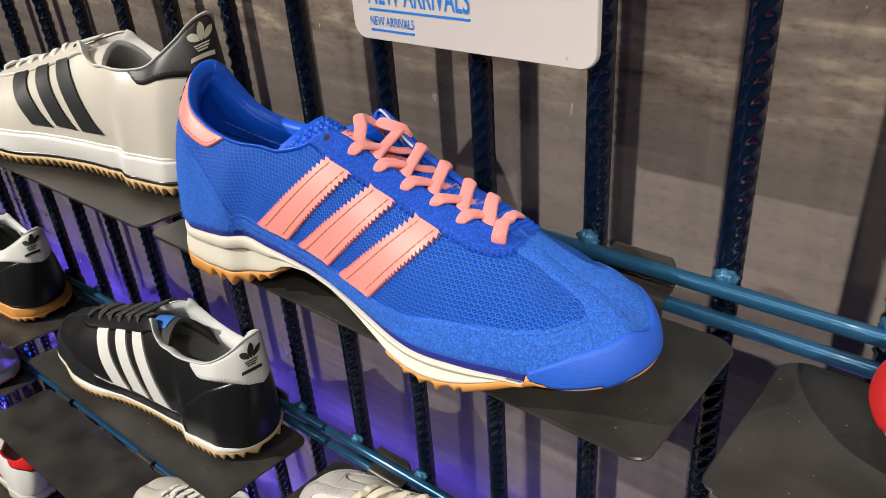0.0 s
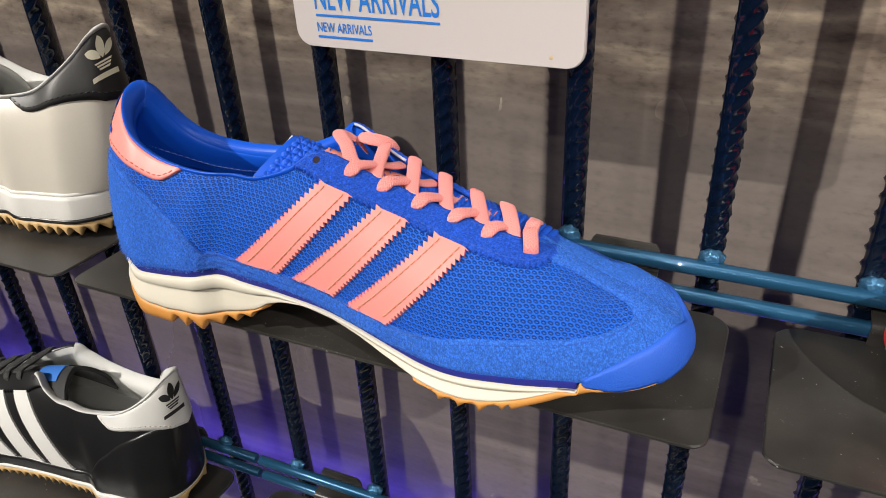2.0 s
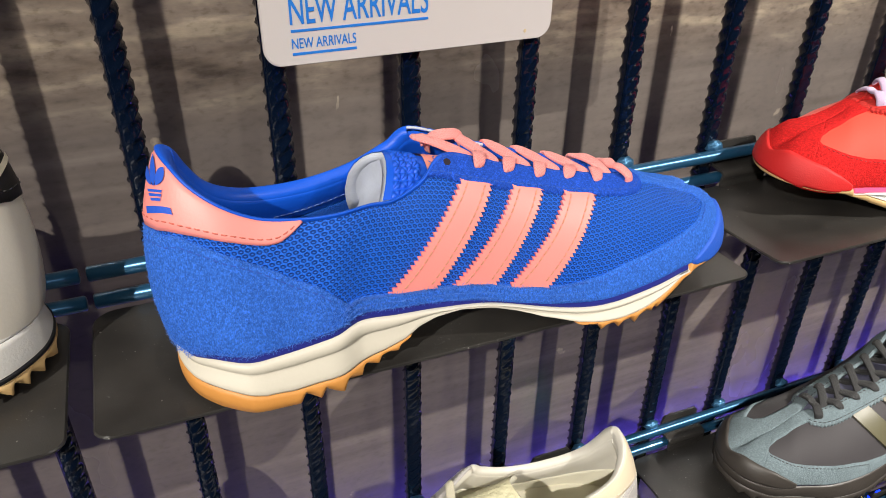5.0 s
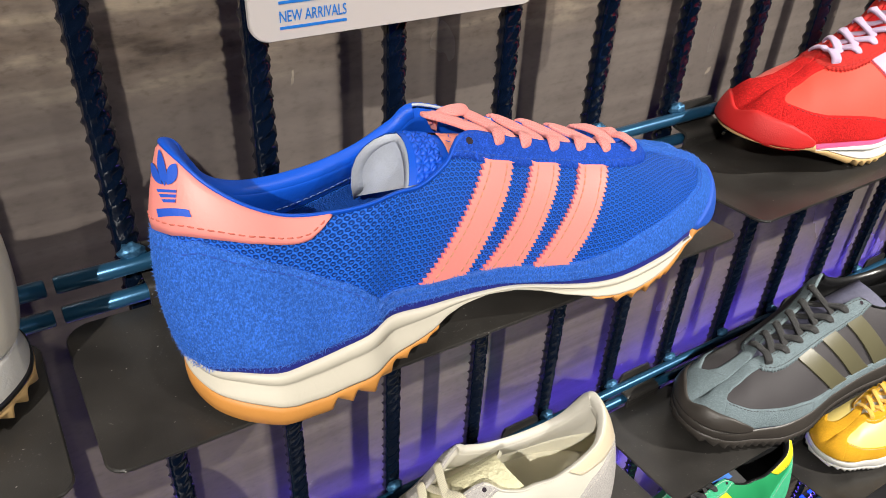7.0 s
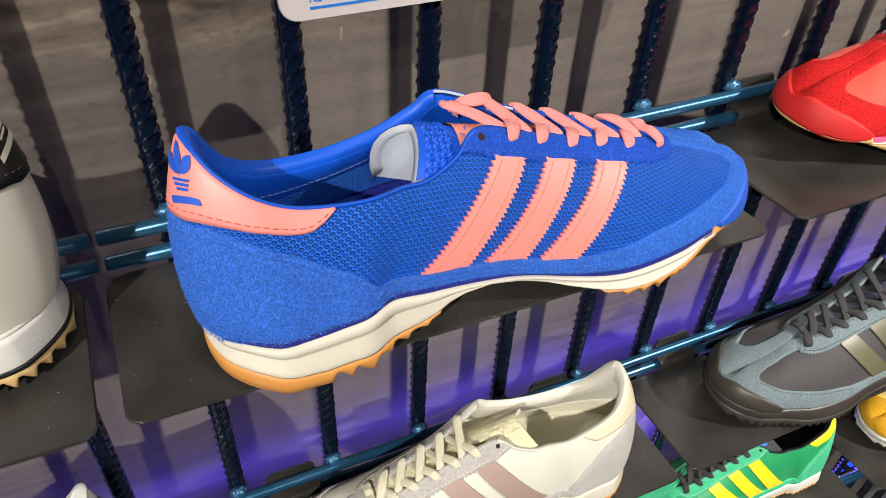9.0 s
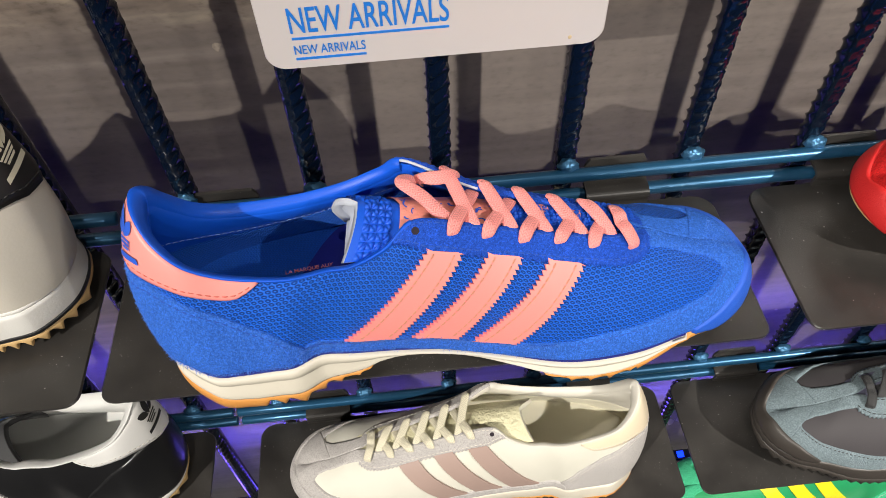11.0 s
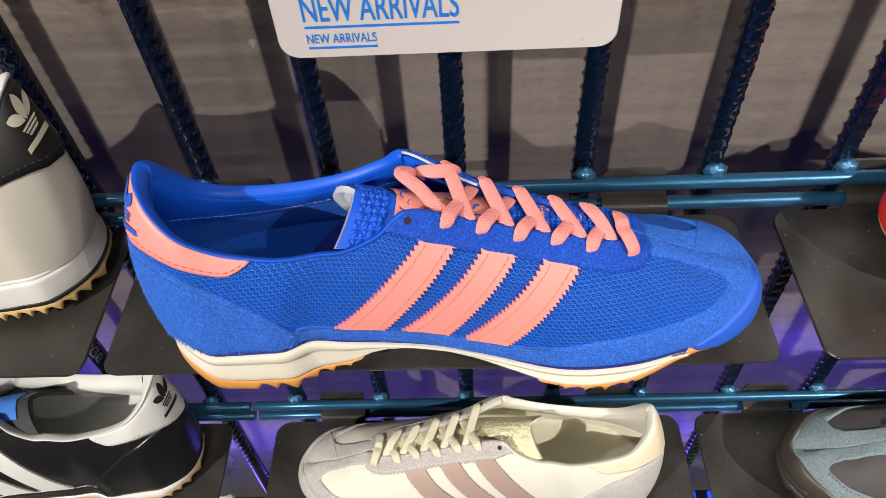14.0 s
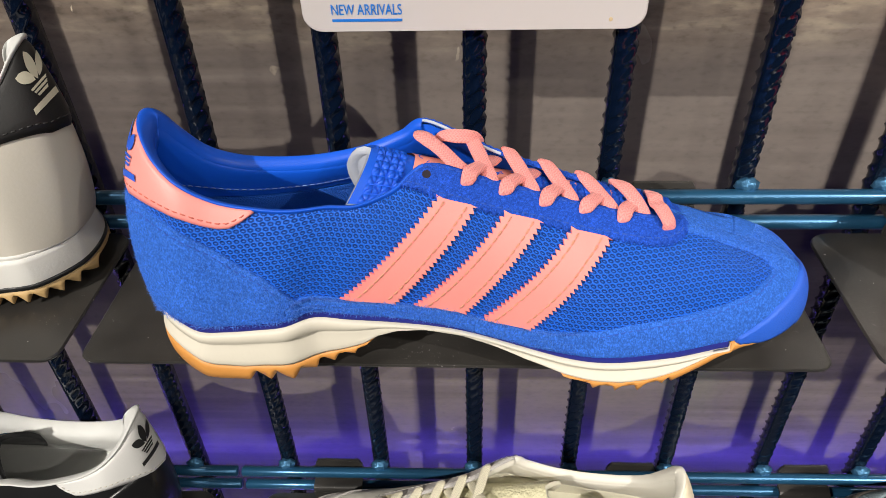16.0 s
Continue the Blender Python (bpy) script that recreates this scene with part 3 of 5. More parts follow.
class Maker:
    """Builds the parts of one trainer under its Empty, toe along +x or, with turn -1, along -x."""

    def __init__(self, name, label, m, last, turn=1, scale=1.0):
        self.root = thing(name, label, "shoe", m, "display shoes")
        self.last, self.turn, self.scale = last, turn, scale

    def put(self, name, verts, faces, material, uvs=None, label="", parent=None, smooth=True):
        v = np.asarray(verts, float) * self.scale
        v[:, 0] *= self.turn
        if self.turn < 0:
            faces = [tuple(reversed(f)) for f in faces]
        return piece(name, mesh_of(name, v, faces, material, smooth, uvs), parent or self.root, label)

    def grid(self, K, V, off, skirt=-.0006, edge=True):
        """A panel laid on the upper over the stations K and heights V, with eased edges (but for the upper one where edge is "open")."""
        n, m = K.shape
        o = np.full((n, m), float(off))
        if edge:
            di = np.minimum(np.arange(n), np.arange(n)[::-1])[:, None]
            dj = (np.arange(m) if edge == "open" else np.minimum(np.arange(m), np.arange(m)[::-1]))[None, :]
            o = off * (1 - .45 * (np.minimum(di, dj) == 0))
        P = self.last.at(K, V, o)
        d = np.linalg.norm(np.diff(P, axis=0), axis=-1)
        u = np.concatenate([np.zeros((1, m)), np.cumsum(d, 0)])
        w = np.concatenate([np.zeros((n, 1)), np.cumsum(np.linalg.norm(np.diff(P, axis=1), axis=-1), 1)], 1)
        u = np.broadcast_to(u.mean(1, keepdims=True), (n, m))
        verts, uvs = list(P.reshape(-1, 3)), list(np.stack([u, w], -1).reshape(-1, 2))
        faces = [(i * m + j, (i + 1) * m + j, (i + 1) * m + j + 1, i * m + j + 1) for i in range(n - 1) for j in range(m - 1)]
        rim = [(i, 0) for i in range(n)] + [(n - 1, j) for j in range(1, m)] + [(i, m - 1) for i in range(n - 2, -1, -1)] + [(0, j) for j in range(m - 2, 0, -1)]
        Q = self.last.at(np.array([K[r] for r in rim]), np.array([V[r] for r in rim]), np.full(len(rim), skirt))
        base = len(verts)
        verts += list(Q)
        uvs += [uvs[i * m + j] for i, j in rim]
        for a in range(len(rim)):
            b = (a + 1) % len(rim)
            faces.append((rim[b][0] * m + rim[b][1], rim[a][0] * m + rim[a][1], base + a, base + b))
        return verts, faces, uvs

    def panel(self, name, low, high, k0, k1, off, material, n=60, m=14, label="", wavy=None, parent=None):
        """A panel between two curves low and high, each a list of (station, height)."""
        s = np.linspace(0, 1, n)
        kk = k0 + (k1 - k0) * s
        lo, hi = np.interp(kk, *zip(*low)), np.interp(kk, *zip(*high))
        if wavy:
            lo = lo + wavy * (np.abs(np.mod(np.arange(n) / 4, 1) - .5) * 2 - .5)
        V = lo[:, None] + (hi - lo)[:, None] * np.linspace(0, 1, m)[None, :]
        v, f, uv = self.grid(np.repeat(kk[:, None], m, 1), V, off)
        return self.put(name, v, f, material, uv, label, parent)

    def stripe(self, corners, material, off=.0014, teeth=23, amp=.0014, name="stripe", label="", tail=.0035, side=None):
        """A side stripe with pinked edges from its top pair of corners to its bottom pair, straight as seen from the side."""
        c = np.array([self.last.skin(k, v)[[0, 2]] for k, v in corners])
        n, cols = teeth * 4 + 1, 9
        a = np.linspace(0, 1, n)
        z = np.abs(np.mod(a * teeth, 1) - .5) * 2
        B = np.repeat(np.linspace(0, 1, cols)[None, :], n, 0)
        A = np.repeat(a[:, None], cols, 1)
        P = ((1 - A) * (1 - B))[..., None] * c[0] + ((1 - A) * B)[..., None] * c[1] + (A * B)[..., None] * c[2] + (A * (1 - B))[..., None] * c[3]
        P[..., 0] -= tail * np.clip((A - .75) / .25, 0, 1) ** 2 * (1 - B) ** 2
        axis = (c[2] + c[3] - c[0] - c[1]) / np.linalg.norm(c[2] + c[3] - c[0] - c[1])
        nrm = np.array((-axis[1], axis[0]))
        if nrm @ (c[1] - c[0]) < 0:
            nrm = -nrm
        P[:, 0] += nrm * (amp * (.35 - z))[:, None]
        P[:, -1] -= nrm * (amp * (.35 - z))[:, None]
        k, v = self.last.find(P[..., 0].ravel(), P[..., 1].ravel())
        K, V = k.reshape(n, cols)[::-1], v.reshape(n, cols)[::-1]
        top, faces, uv = self.grid(K, V, off, edge=False)
        flat = (n - 1) * (cols - 1)
        # the cut edge has points of its own, so that it stays crisp
        order = [f[1] for f in faces[flat:]]
        twin = {q: len(top) + i for i, q in enumerate(order)}
        top, uv = list(top) + [top[q] for q in order], list(uv) + [uv[q] for q in order]
        faces = faces[:flat] + [tuple(twin.get(q, q) for q in f) for f in faces[flat:]]
        ob = self.put(name, top, faces, material, uv, label)
        if side:
            ob.data.materials.append(side)
            for q in ob.data.polygons[flat:]:
                q.material_index = 1
        return ob, K[::-1], V[::-1]

    def stitches(self, K, V, off, material, parent, dash=.0021, gap=.0011, radius=.00030, name="stitching"):
        """Dashes of thread along a line on the upper."""
        k, v = np.interp(np.linspace(0, 1, 400), np.linspace(0, 1, len(K)), K), np.interp(np.linspace(0, 1, 400), np.linspace(0, 1, len(V)), V)
        P, N = self.last.at(k, v, np.full(400, off)), self.last.out(k, v)
        L = np.concatenate([[0], np.cumsum(np.linalg.norm(np.diff(P, axis=0), axis=1))])
        out, s = [], 0.0
        while s + dash < L[-1]:
            q = np.linspace(s, s + dash, 4)
            pts = np.stack([np.interp(q, L, P[:, i]) for i in range(3)], 1)
            nn = np.stack([np.interp(q, L, N[:, i]) for i in range(3)], 1)
            pts += nn * np.array([-.0002, .0001, .0001, -.0002])[:, None]
            a, b, _ = sweep(pts, radius, 5, .8, nn)
            out.append((a, b))
            s += dash + gap
        if out:
            self.put(name, *joined(out), material, parent=parent)

    def ribbon(self, name, pts, nrm, width, thick, material, parent=None, label="", n=8, taper=True):
        p = smooth_path(pts, n)
        q = smooth_path(nrm, n)
        w = np.full(len(p), width / 2)
        if taper:
            w[:2 * n] *= np.linspace(.30, 1, 2 * n) ** .6
        v, f, uv = sweep(p, w, 14, thick / width, q)
        return self.put(name, v, f, material, uv, label, parent)

    def tube(self, name, k0, k1, v, off, radius, material, n=90, label="", parent=None, flat=1.0):
        kk = np.linspace(k0, k1, n)
        p = self.last.at(kk, np.full(n, v), np.full(n, off))
        a, f, uv = sweep(p, radius, 12, flat, self.last.out(kk, np.full(n, v)))
        return self.put(name, a, f, material, uv, label, parent)

    def decal(self, name, polys, k0, v0, off, material, label="", parent=None, tilt=0.0, size=1.0):
        """Flat printed shapes on the upper, drawn in metres round one point of it."""
        e = .05
        sk = np.linalg.norm(self.last.skin(k0 + e, v0) - self.last.skin(k0 - e, v0)) / (2 * e)
        sv = np.linalg.norm(self.last.skin(k0, v0 + e) - self.last.skin(k0, v0 - e)) / (2 * e)
        out = []
        for poly in polys:
            p = np.array(poly) * size
            c, s = math.cos(tilt), math.sin(tilt)
            p = np.stack([p[:, 0] * c - p[:, 1] * s, p[:, 0] * s + p[:, 1] * c], 1)
            mid = p.mean(0)
            ringed = [mid] + list(p)
            P = self.last.at(k0 + np.array([q[0] for q in ringed]) / sk * self.turn, v0 + np.array([q[1] for q in ringed]) / sv, np.full(len(ringed), off))
            out.append((P, [(0, i, i % len(p) + 1)[::1] for i in range(1, len(p) + 1)]))
        v, f = joined(out)
        return self.put(name, v, f, material, label=label, parent=parent)


def leaf(cx, cy, ang, length, width, n=14):
    """A pointed leaf, drawn upwards from its foot and turned by ang degrees."""
    a, out = radians(ang), []
    for i in range(n):
        t = i / n
        s = (t * 2 if t < .5 else 2 - t * 2)
        w = width / 2 * math.sin(math.pi * min(1, s * .98)) ** .8 * (1 if t < .5 else -1)
        out.append((cx + w * math.cos(a) - s * length * math.sin(a), cy + w * math.sin(a) + s * length * math.cos(a)))
    return out


def emblem(word=True):
    """A plain three-leaf mark cut by bars, with a bar in the place of its word."""
    shapes = [leaf(0, .000, 0, .0130, .0050), leaf(-.0012, .0005, 44, .0112, .0044), leaf(.0012, .0005, -44, .0112, .0044)]
    for i in range(3):
        w = .0052 - .0009 * i
        shapes.append([(-w, -.0008 - i * .0016), (w, -.0008 - i * .0016), (w - .0006, -.0018 - i * .0016), (-w + .0006, -.0018 - i * .0016)])
    if word:
        for i in range(6):
            a = -.0075 + .0025 * i
            shapes.append([(a, -.0068), (a + .0025, -.0068), (a + .0025, -.0092), (a, -.0092)])
    return shapes


def sole_curves(kind, gum=.0065):
    if kind == "wedge":
        xo = [(-.01, .014), (.0, .0120), (.012, .0075), (.022, .0050), (.035, .0034), (.060, .0028), (.070, .0032), (.080, .0066), (.090, .0104), (.100, .0165), (.112, .0235), (.125, .0250), (.1375, .0228), (.1495, .0186), (.162, .0132), (.179, .0080), (.187, .0046), (.191, .0028), (.208, .0034), (.217, .0068), (.224, .0098), (.236, .0138), (.248, .0178), (.262, .0200), (.30, .0212)]
        xm = [(-.01, .022), (.0, .0190), (.016, .0155), (.0284, .0136), (.039, .0112), (.050, .0105), (.0686, .0118), (.080, .0132), (.0884, .0152), (.098, .0185), (.1044, .0228), (.112, .0252), (.123, .0262), (.1375, .0238), (.1495, .0196), (.162, .0142), (.179, .0094), (.190, .0080), (.200, .0080), (.2116, .0100), (.2237, .0138), (.2357, .0178), (.242, .0193), (.2435, .024), (.246, .030), (.30, .034)]
    else:
        xo = [(-.01, .0060), (.005, .0030), (.03, .0025), (.18, .0025), (.22, .0045), (.26, .0085), (.30, .0140)]
        xm = [(x, z + gum) for x, z in xo]
    return xo, xm


def sole(mk, kind, foam, rubber, welt, teeth=.0064, depth=.0036, groove=True, gum_h=.0065, line=None):
    """Welt, foam midsole and toothed rubber outsole, each a closed band under the upper."""
    last = mk.last
    n = 840
    k = np.linspace(-18, 18, n, endpoint=False)
    foot = last.ring(k)[:, 0, :]
    t = np.roll(foot, -1, 0) - np.roll(foot, 1, 0)
    side = np.stack([t[:, 1], -t[:, 0], np.zeros(n)], 1)
    side /= np.linalg.norm(side, axis=1, keepdims=True)
    if np.dot(side[n // 2 + n // 5], (0, -1, 0)) < 0:
        side = -side
    xo, xm = sole_curves(kind, gum_h)
    X = foot[:, 0]
    zm, zo = np.interp(X, *zip(*xm)), np.interp(X, *zip(*xo))
    zt = foot[:, 2]
    band = np.where(X > .2425, .0002, .0040 - .0022 * np.exp(-((X - .145) / .022) ** 2)) if kind == "wedge" else np.full(n, .0012)
    zw = zt - band
    zm = np.minimum(zm, zw - .0004)
    zo = np.minimum(zo, zm - .0006)

    heel = np.clip((.11 - X) / .06, 0, 1)
    one = np.ones(n)
    tuck = .0040 * np.clip((.034 - X) / .026, 0, 1)
    flare = .0010 + .0026 * heel + .0030 * np.exp(-((X - .195) / .035) ** 2)

    tip = .005 * np.clip((X - .2415) / .0015, 0, 1) if kind == "wedge" else np.zeros(n)

    def loop(levels, name, mat, label, cap=True):
        verts, faces = [], []
        for out, z in levels:
            p = foot + side * (np.broadcast_to(np.asarray(out, float), (n,)) - (tuck if name != 'welt' else .5 * tuck) - (tip if name != 'outsole' else 0)).reshape(-1, 1)
            p[:, 2] = z
            verts += list(p)
        for r in range(len(levels) - 1):
            faces += [(r * n + (i + 1) % n, r * n + i, (r + 1) * n + i, (r + 1) * n + (i + 1) % n) for i in range(n)]
        if cap:
            r = (len(levels) - 1) * n
            faces += [(r + i, r + (n - 1 - i) % n, r + (n - 2 - i) % n, r + i + 1) for i in range(1, n // 2 - 1)]
            faces += [(i + 1, (n - 2 - i) % n, (n - 1 - i) % n, i) for i in range(1, n // 2 - 1)]
        return mk.put(name, verts, faces, mat, label=label)

    loop([(-.002, zt + .001), (.0003 * one, zt + .0006), (.0007 * one, zw + .0006), (.0003 * one, zw - .0004)], "welt", welt, "")
    h = zw - zm
    lv = [(-.001, zw), (.0012 * one, zw - .0002)]
    if groove:
        lv += [(.0024 * one, zw - h * .06), (.0025 * one, zw - h * .30), (.0020 * one, zw - h * .335), (.0002 + .0003 * heel, zw - h * .37), (.0005 + .0008 * heel, zw - h * .46), (flare, zw - h * .80)]
    else:
        lv += [(.0020 * one, zw - h * .15), (.0022 * one, zw - h * .5)]
    lv += [(flare + .0004, zw - h * .92), (flare + .0001, zm), (-.004 * one, zm - .0002)]
    loop(lv, "midsole", foam, "")
    if line:
        loop([(-.001, zm + .0030), (flare + .0006, zm + .0026), (flare + .0007, zm + .0006), (flare, zm)], "dark_line", line, "")
    tooth = np.mod(X / teeth, 1)
    if kind == "wedge":
        tooth = np.where(X < .13, 1 - tooth, tooth)
    gum = zm - zo
    cut = depth * np.where(tooth < .72, tooth / .72, (1 - tooth) / .28) * np.clip(gum / .0045, 0, 1)
    if kind == "wedge":
        cut *= ((X > .052) & (X < .104) | (X > .180) & (X < .218)) * np.where(X > .15, 1.35, 1.0) + .12 * (X > .232)
    g = flare - .0002 - (.010 * np.clip((X - .100) / .008, 0, 1) * np.clip((.178 - X) / .008, 0, 1) if kind == "wedge" else 0)
    notch = cut * .45
    loop([(-.003, zm), (g, zm - .0001), (g + .0009, zm - gum * .25), (g + .0010 - notch * .4, zm - (gum - cut) * .55), (g + .0008 - notch, zo + cut + .0006), (g - .0002 - notch, zo + cut), (g - .009, zo + cut)], "outsole", rubber, "")


THROAT = [(9.9, 1), (11.6, .995), (12.4, .985), (13.2, .975), (13.5, .985), (13.8, 1)]


def throat(k):
    """Where the throat opening cuts the upper: lower on the outer side, where the stay has slumped."""
    return np.where(np.asarray(k) > 0, np.interp(k, *zip(*THROAT)), 1.0)


EYELETS = [(10.60, .895), (11.16, .902), (11.68, .895), (12.22, .905), (12.72, .880), (13.32, .860)]


def laces(mk, lace, width=.0060, thick=.0021, loose=True):
    """Criss-cross lacing: puffed loops leave the outer eyelets and pass under the straps that come over from the inner edge."""
    L = mk.last

    def pt(k, v, o):
        v = min(v, float(throat(k)))
        return L.at(np.array([k]), np.array([v]), np.array([o]))[0]
    up = np.array((0, -.15, 1.))
    for i, (k, v) in enumerate(EYELETS):
        last_one = i == len(EYELETS) - 1
        n0, n1 = L.out(np.array([k]), np.array([v]))[0], L.out(np.array([-k]), np.array([v]))[0]
        th = float(throat(k))
        # from the inner eyelet over its stay, across to the outer stay
        k2 = k + (.44 if not last_one else .10)
        e1 = pt(-(k + .02), .965, .0022 + .0016 * (i > 3))
        e2 = pt(k2, 1, -.0004)
        cross = [e1 + (e2 - e1) * f + (0, 0, h) for f, h in ((.30, .0004 + .0016 * (i > 3)), (.65, .0008 + .0016 * (i > 3)))]
        pts = [pt(-k, v - .012, -.0010), pt(-k, v + .015, .0026), pt(-k, (v + 1) / 2, .0024 + .0012 * (i > 3)), e1] + cross
        nrm = [n1, n1, n1, n1 * .5 + up * .5, up, up]
        if last_one:
            pts += [pt(k2 - .02, th, .0040), pt(k2 - .01, v + .03, .0036), pt(k2, v, .0022), pt(k2, v - .02, -.0014)]
            nrm += [up * .6 + n0 * .4, n0, n0, n0]
        else:
            pts += [e2 + (0, 0, .0006), e2 + (e2 - e1) * .06 - (0, 0, .0022)]
            nrm += [up, up]
        mk.ribbon("lace", pts, nrm, width, thick, lace)
        if last_one:
            continue
        # the loop out of the outer eyelet, puffed where it turns over the edge of the stay
        e3 = pt(-(k + .44), .97, -.0022 + .0020 * (i > 2))
        edge = pt(k + .14, th, .0020)
        pts = [pt(k, v - .022, -.0016), pt(k, v, .0016), pt(k + .06, (v + th) / 2, .0024), edge, edge + (e3 - edge) * .40 + (0, 0, .0002), edge + (e3 - edge) * .75 - (0, 0, .0006), e3]
        mk.ribbon("lace", pts, [n0, n0, n0, n0 * .5 + up * .5, up, up, up], width, thick, lace)
    if loose:
        a, b = pt(10.05, 1, -.004), pt(-10.15, .95, -.004)
        mk.ribbon("lace", [b + (.004, -.002, -.006), b + (.001, -.005, .001), (a + b) / 2 + (-.004, .004, .0045), (a + b) / 2 + (.004, -.004, .003), a + (.012, .001, -.001), a + (.020, .0, -.006)], [up] * 6, width, thick, lace)
        mk.ribbon("lace", [b + (.000, -.0035, -.001), b + (.004, -.007, .0035), b + (.010, -.008, .004), b + (.0165, -.006, .002), b + (.019, -.004, -.003)], [up + (0, -.5, 0)] * 5, width, thick, lace)


def tongue(mk, face, felt, rise=1.0):
    """A padded tongue in the throat, its end slumped to the outer side and curling over."""
    n, m = 46, 15
    a, b = np.linspace(0, 1, n)[:, None], np.linspace(-1, 1, m)[None, :]
    flap = np.clip(b, 0, 1)
    X = .2260 - .1230 * a - .0075 * a ** 4 * np.clip(-b, 0, 1) ** 2 - .0120 * a ** 5 * np.sin(np.pi * flap ** 1.1 * .75)
    yc, hw = -.0035 + .0025 * a ** 2, .0060 + .0165 * a ** .8
    Y = yc + hw * b
    Zc = .0540 + .0310 * a ** .66 * rise - .0040 * np.sin(np.pi * a)
    Z = Zc - (.0015 + .0085 * a ** 2) * b ** 2 - .0270 * a ** 3 * flap ** 1.7
    P = np.stack(np.broadcast_arrays(X, Y, Z), -1)
    du, dv = np.gradient(P, axis=0), np.gradient(P, axis=1)
    nn = np.cross(dv, du)
    nn /= np.linalg.norm(nn, axis=-1, keepdims=True)
    if nn[n // 2, m // 2, 2] < 0:
        nn = -nn
    faces = [(i * m + j, i * m + j + 1, (i + 1) * m + j + 1, (i + 1) * m + j) for i in range(n - 1) for j in range(m - 1)]
    uv = np.stack(np.broadcast_arrays(a * .105, b * .016), -1).reshape(-1, 2)
    ob = mk.put("tongue", P.reshape(-1, 3), faces, face, uv)
    # felt backing, a touch wider, closed round its rim to the face
    Q = np.stack(np.broadcast_arrays(X - .0010 * a, yc + (hw + .0006) * b, Z), -1) - nn * .0030
    rim = [(0, j) for j in range(m)] + [(i, m - 1) for i in range(1, n)] + [(n - 1, j) for j in range(m - 2, -1, -1)] + [(i, 0) for i in range(n - 2, 0, -1)]
    verts = list(Q.reshape(-1, 3)) + [P[r] + nn[r] * -.0003 for r in rim]
    fs = [f[::-1] for f in faces]
    base = n * m
    for q in range(len(rim)):
        w = (q + 1) % len(rim)
        fs.append((rim[q][0] * m + rim[q][1], rim[w][0] * m + rim[w][1], base + w, base + q))
    mk.put("tongue_lining", verts, fs, felt, label="", parent=ob)
    return P, nn, ob


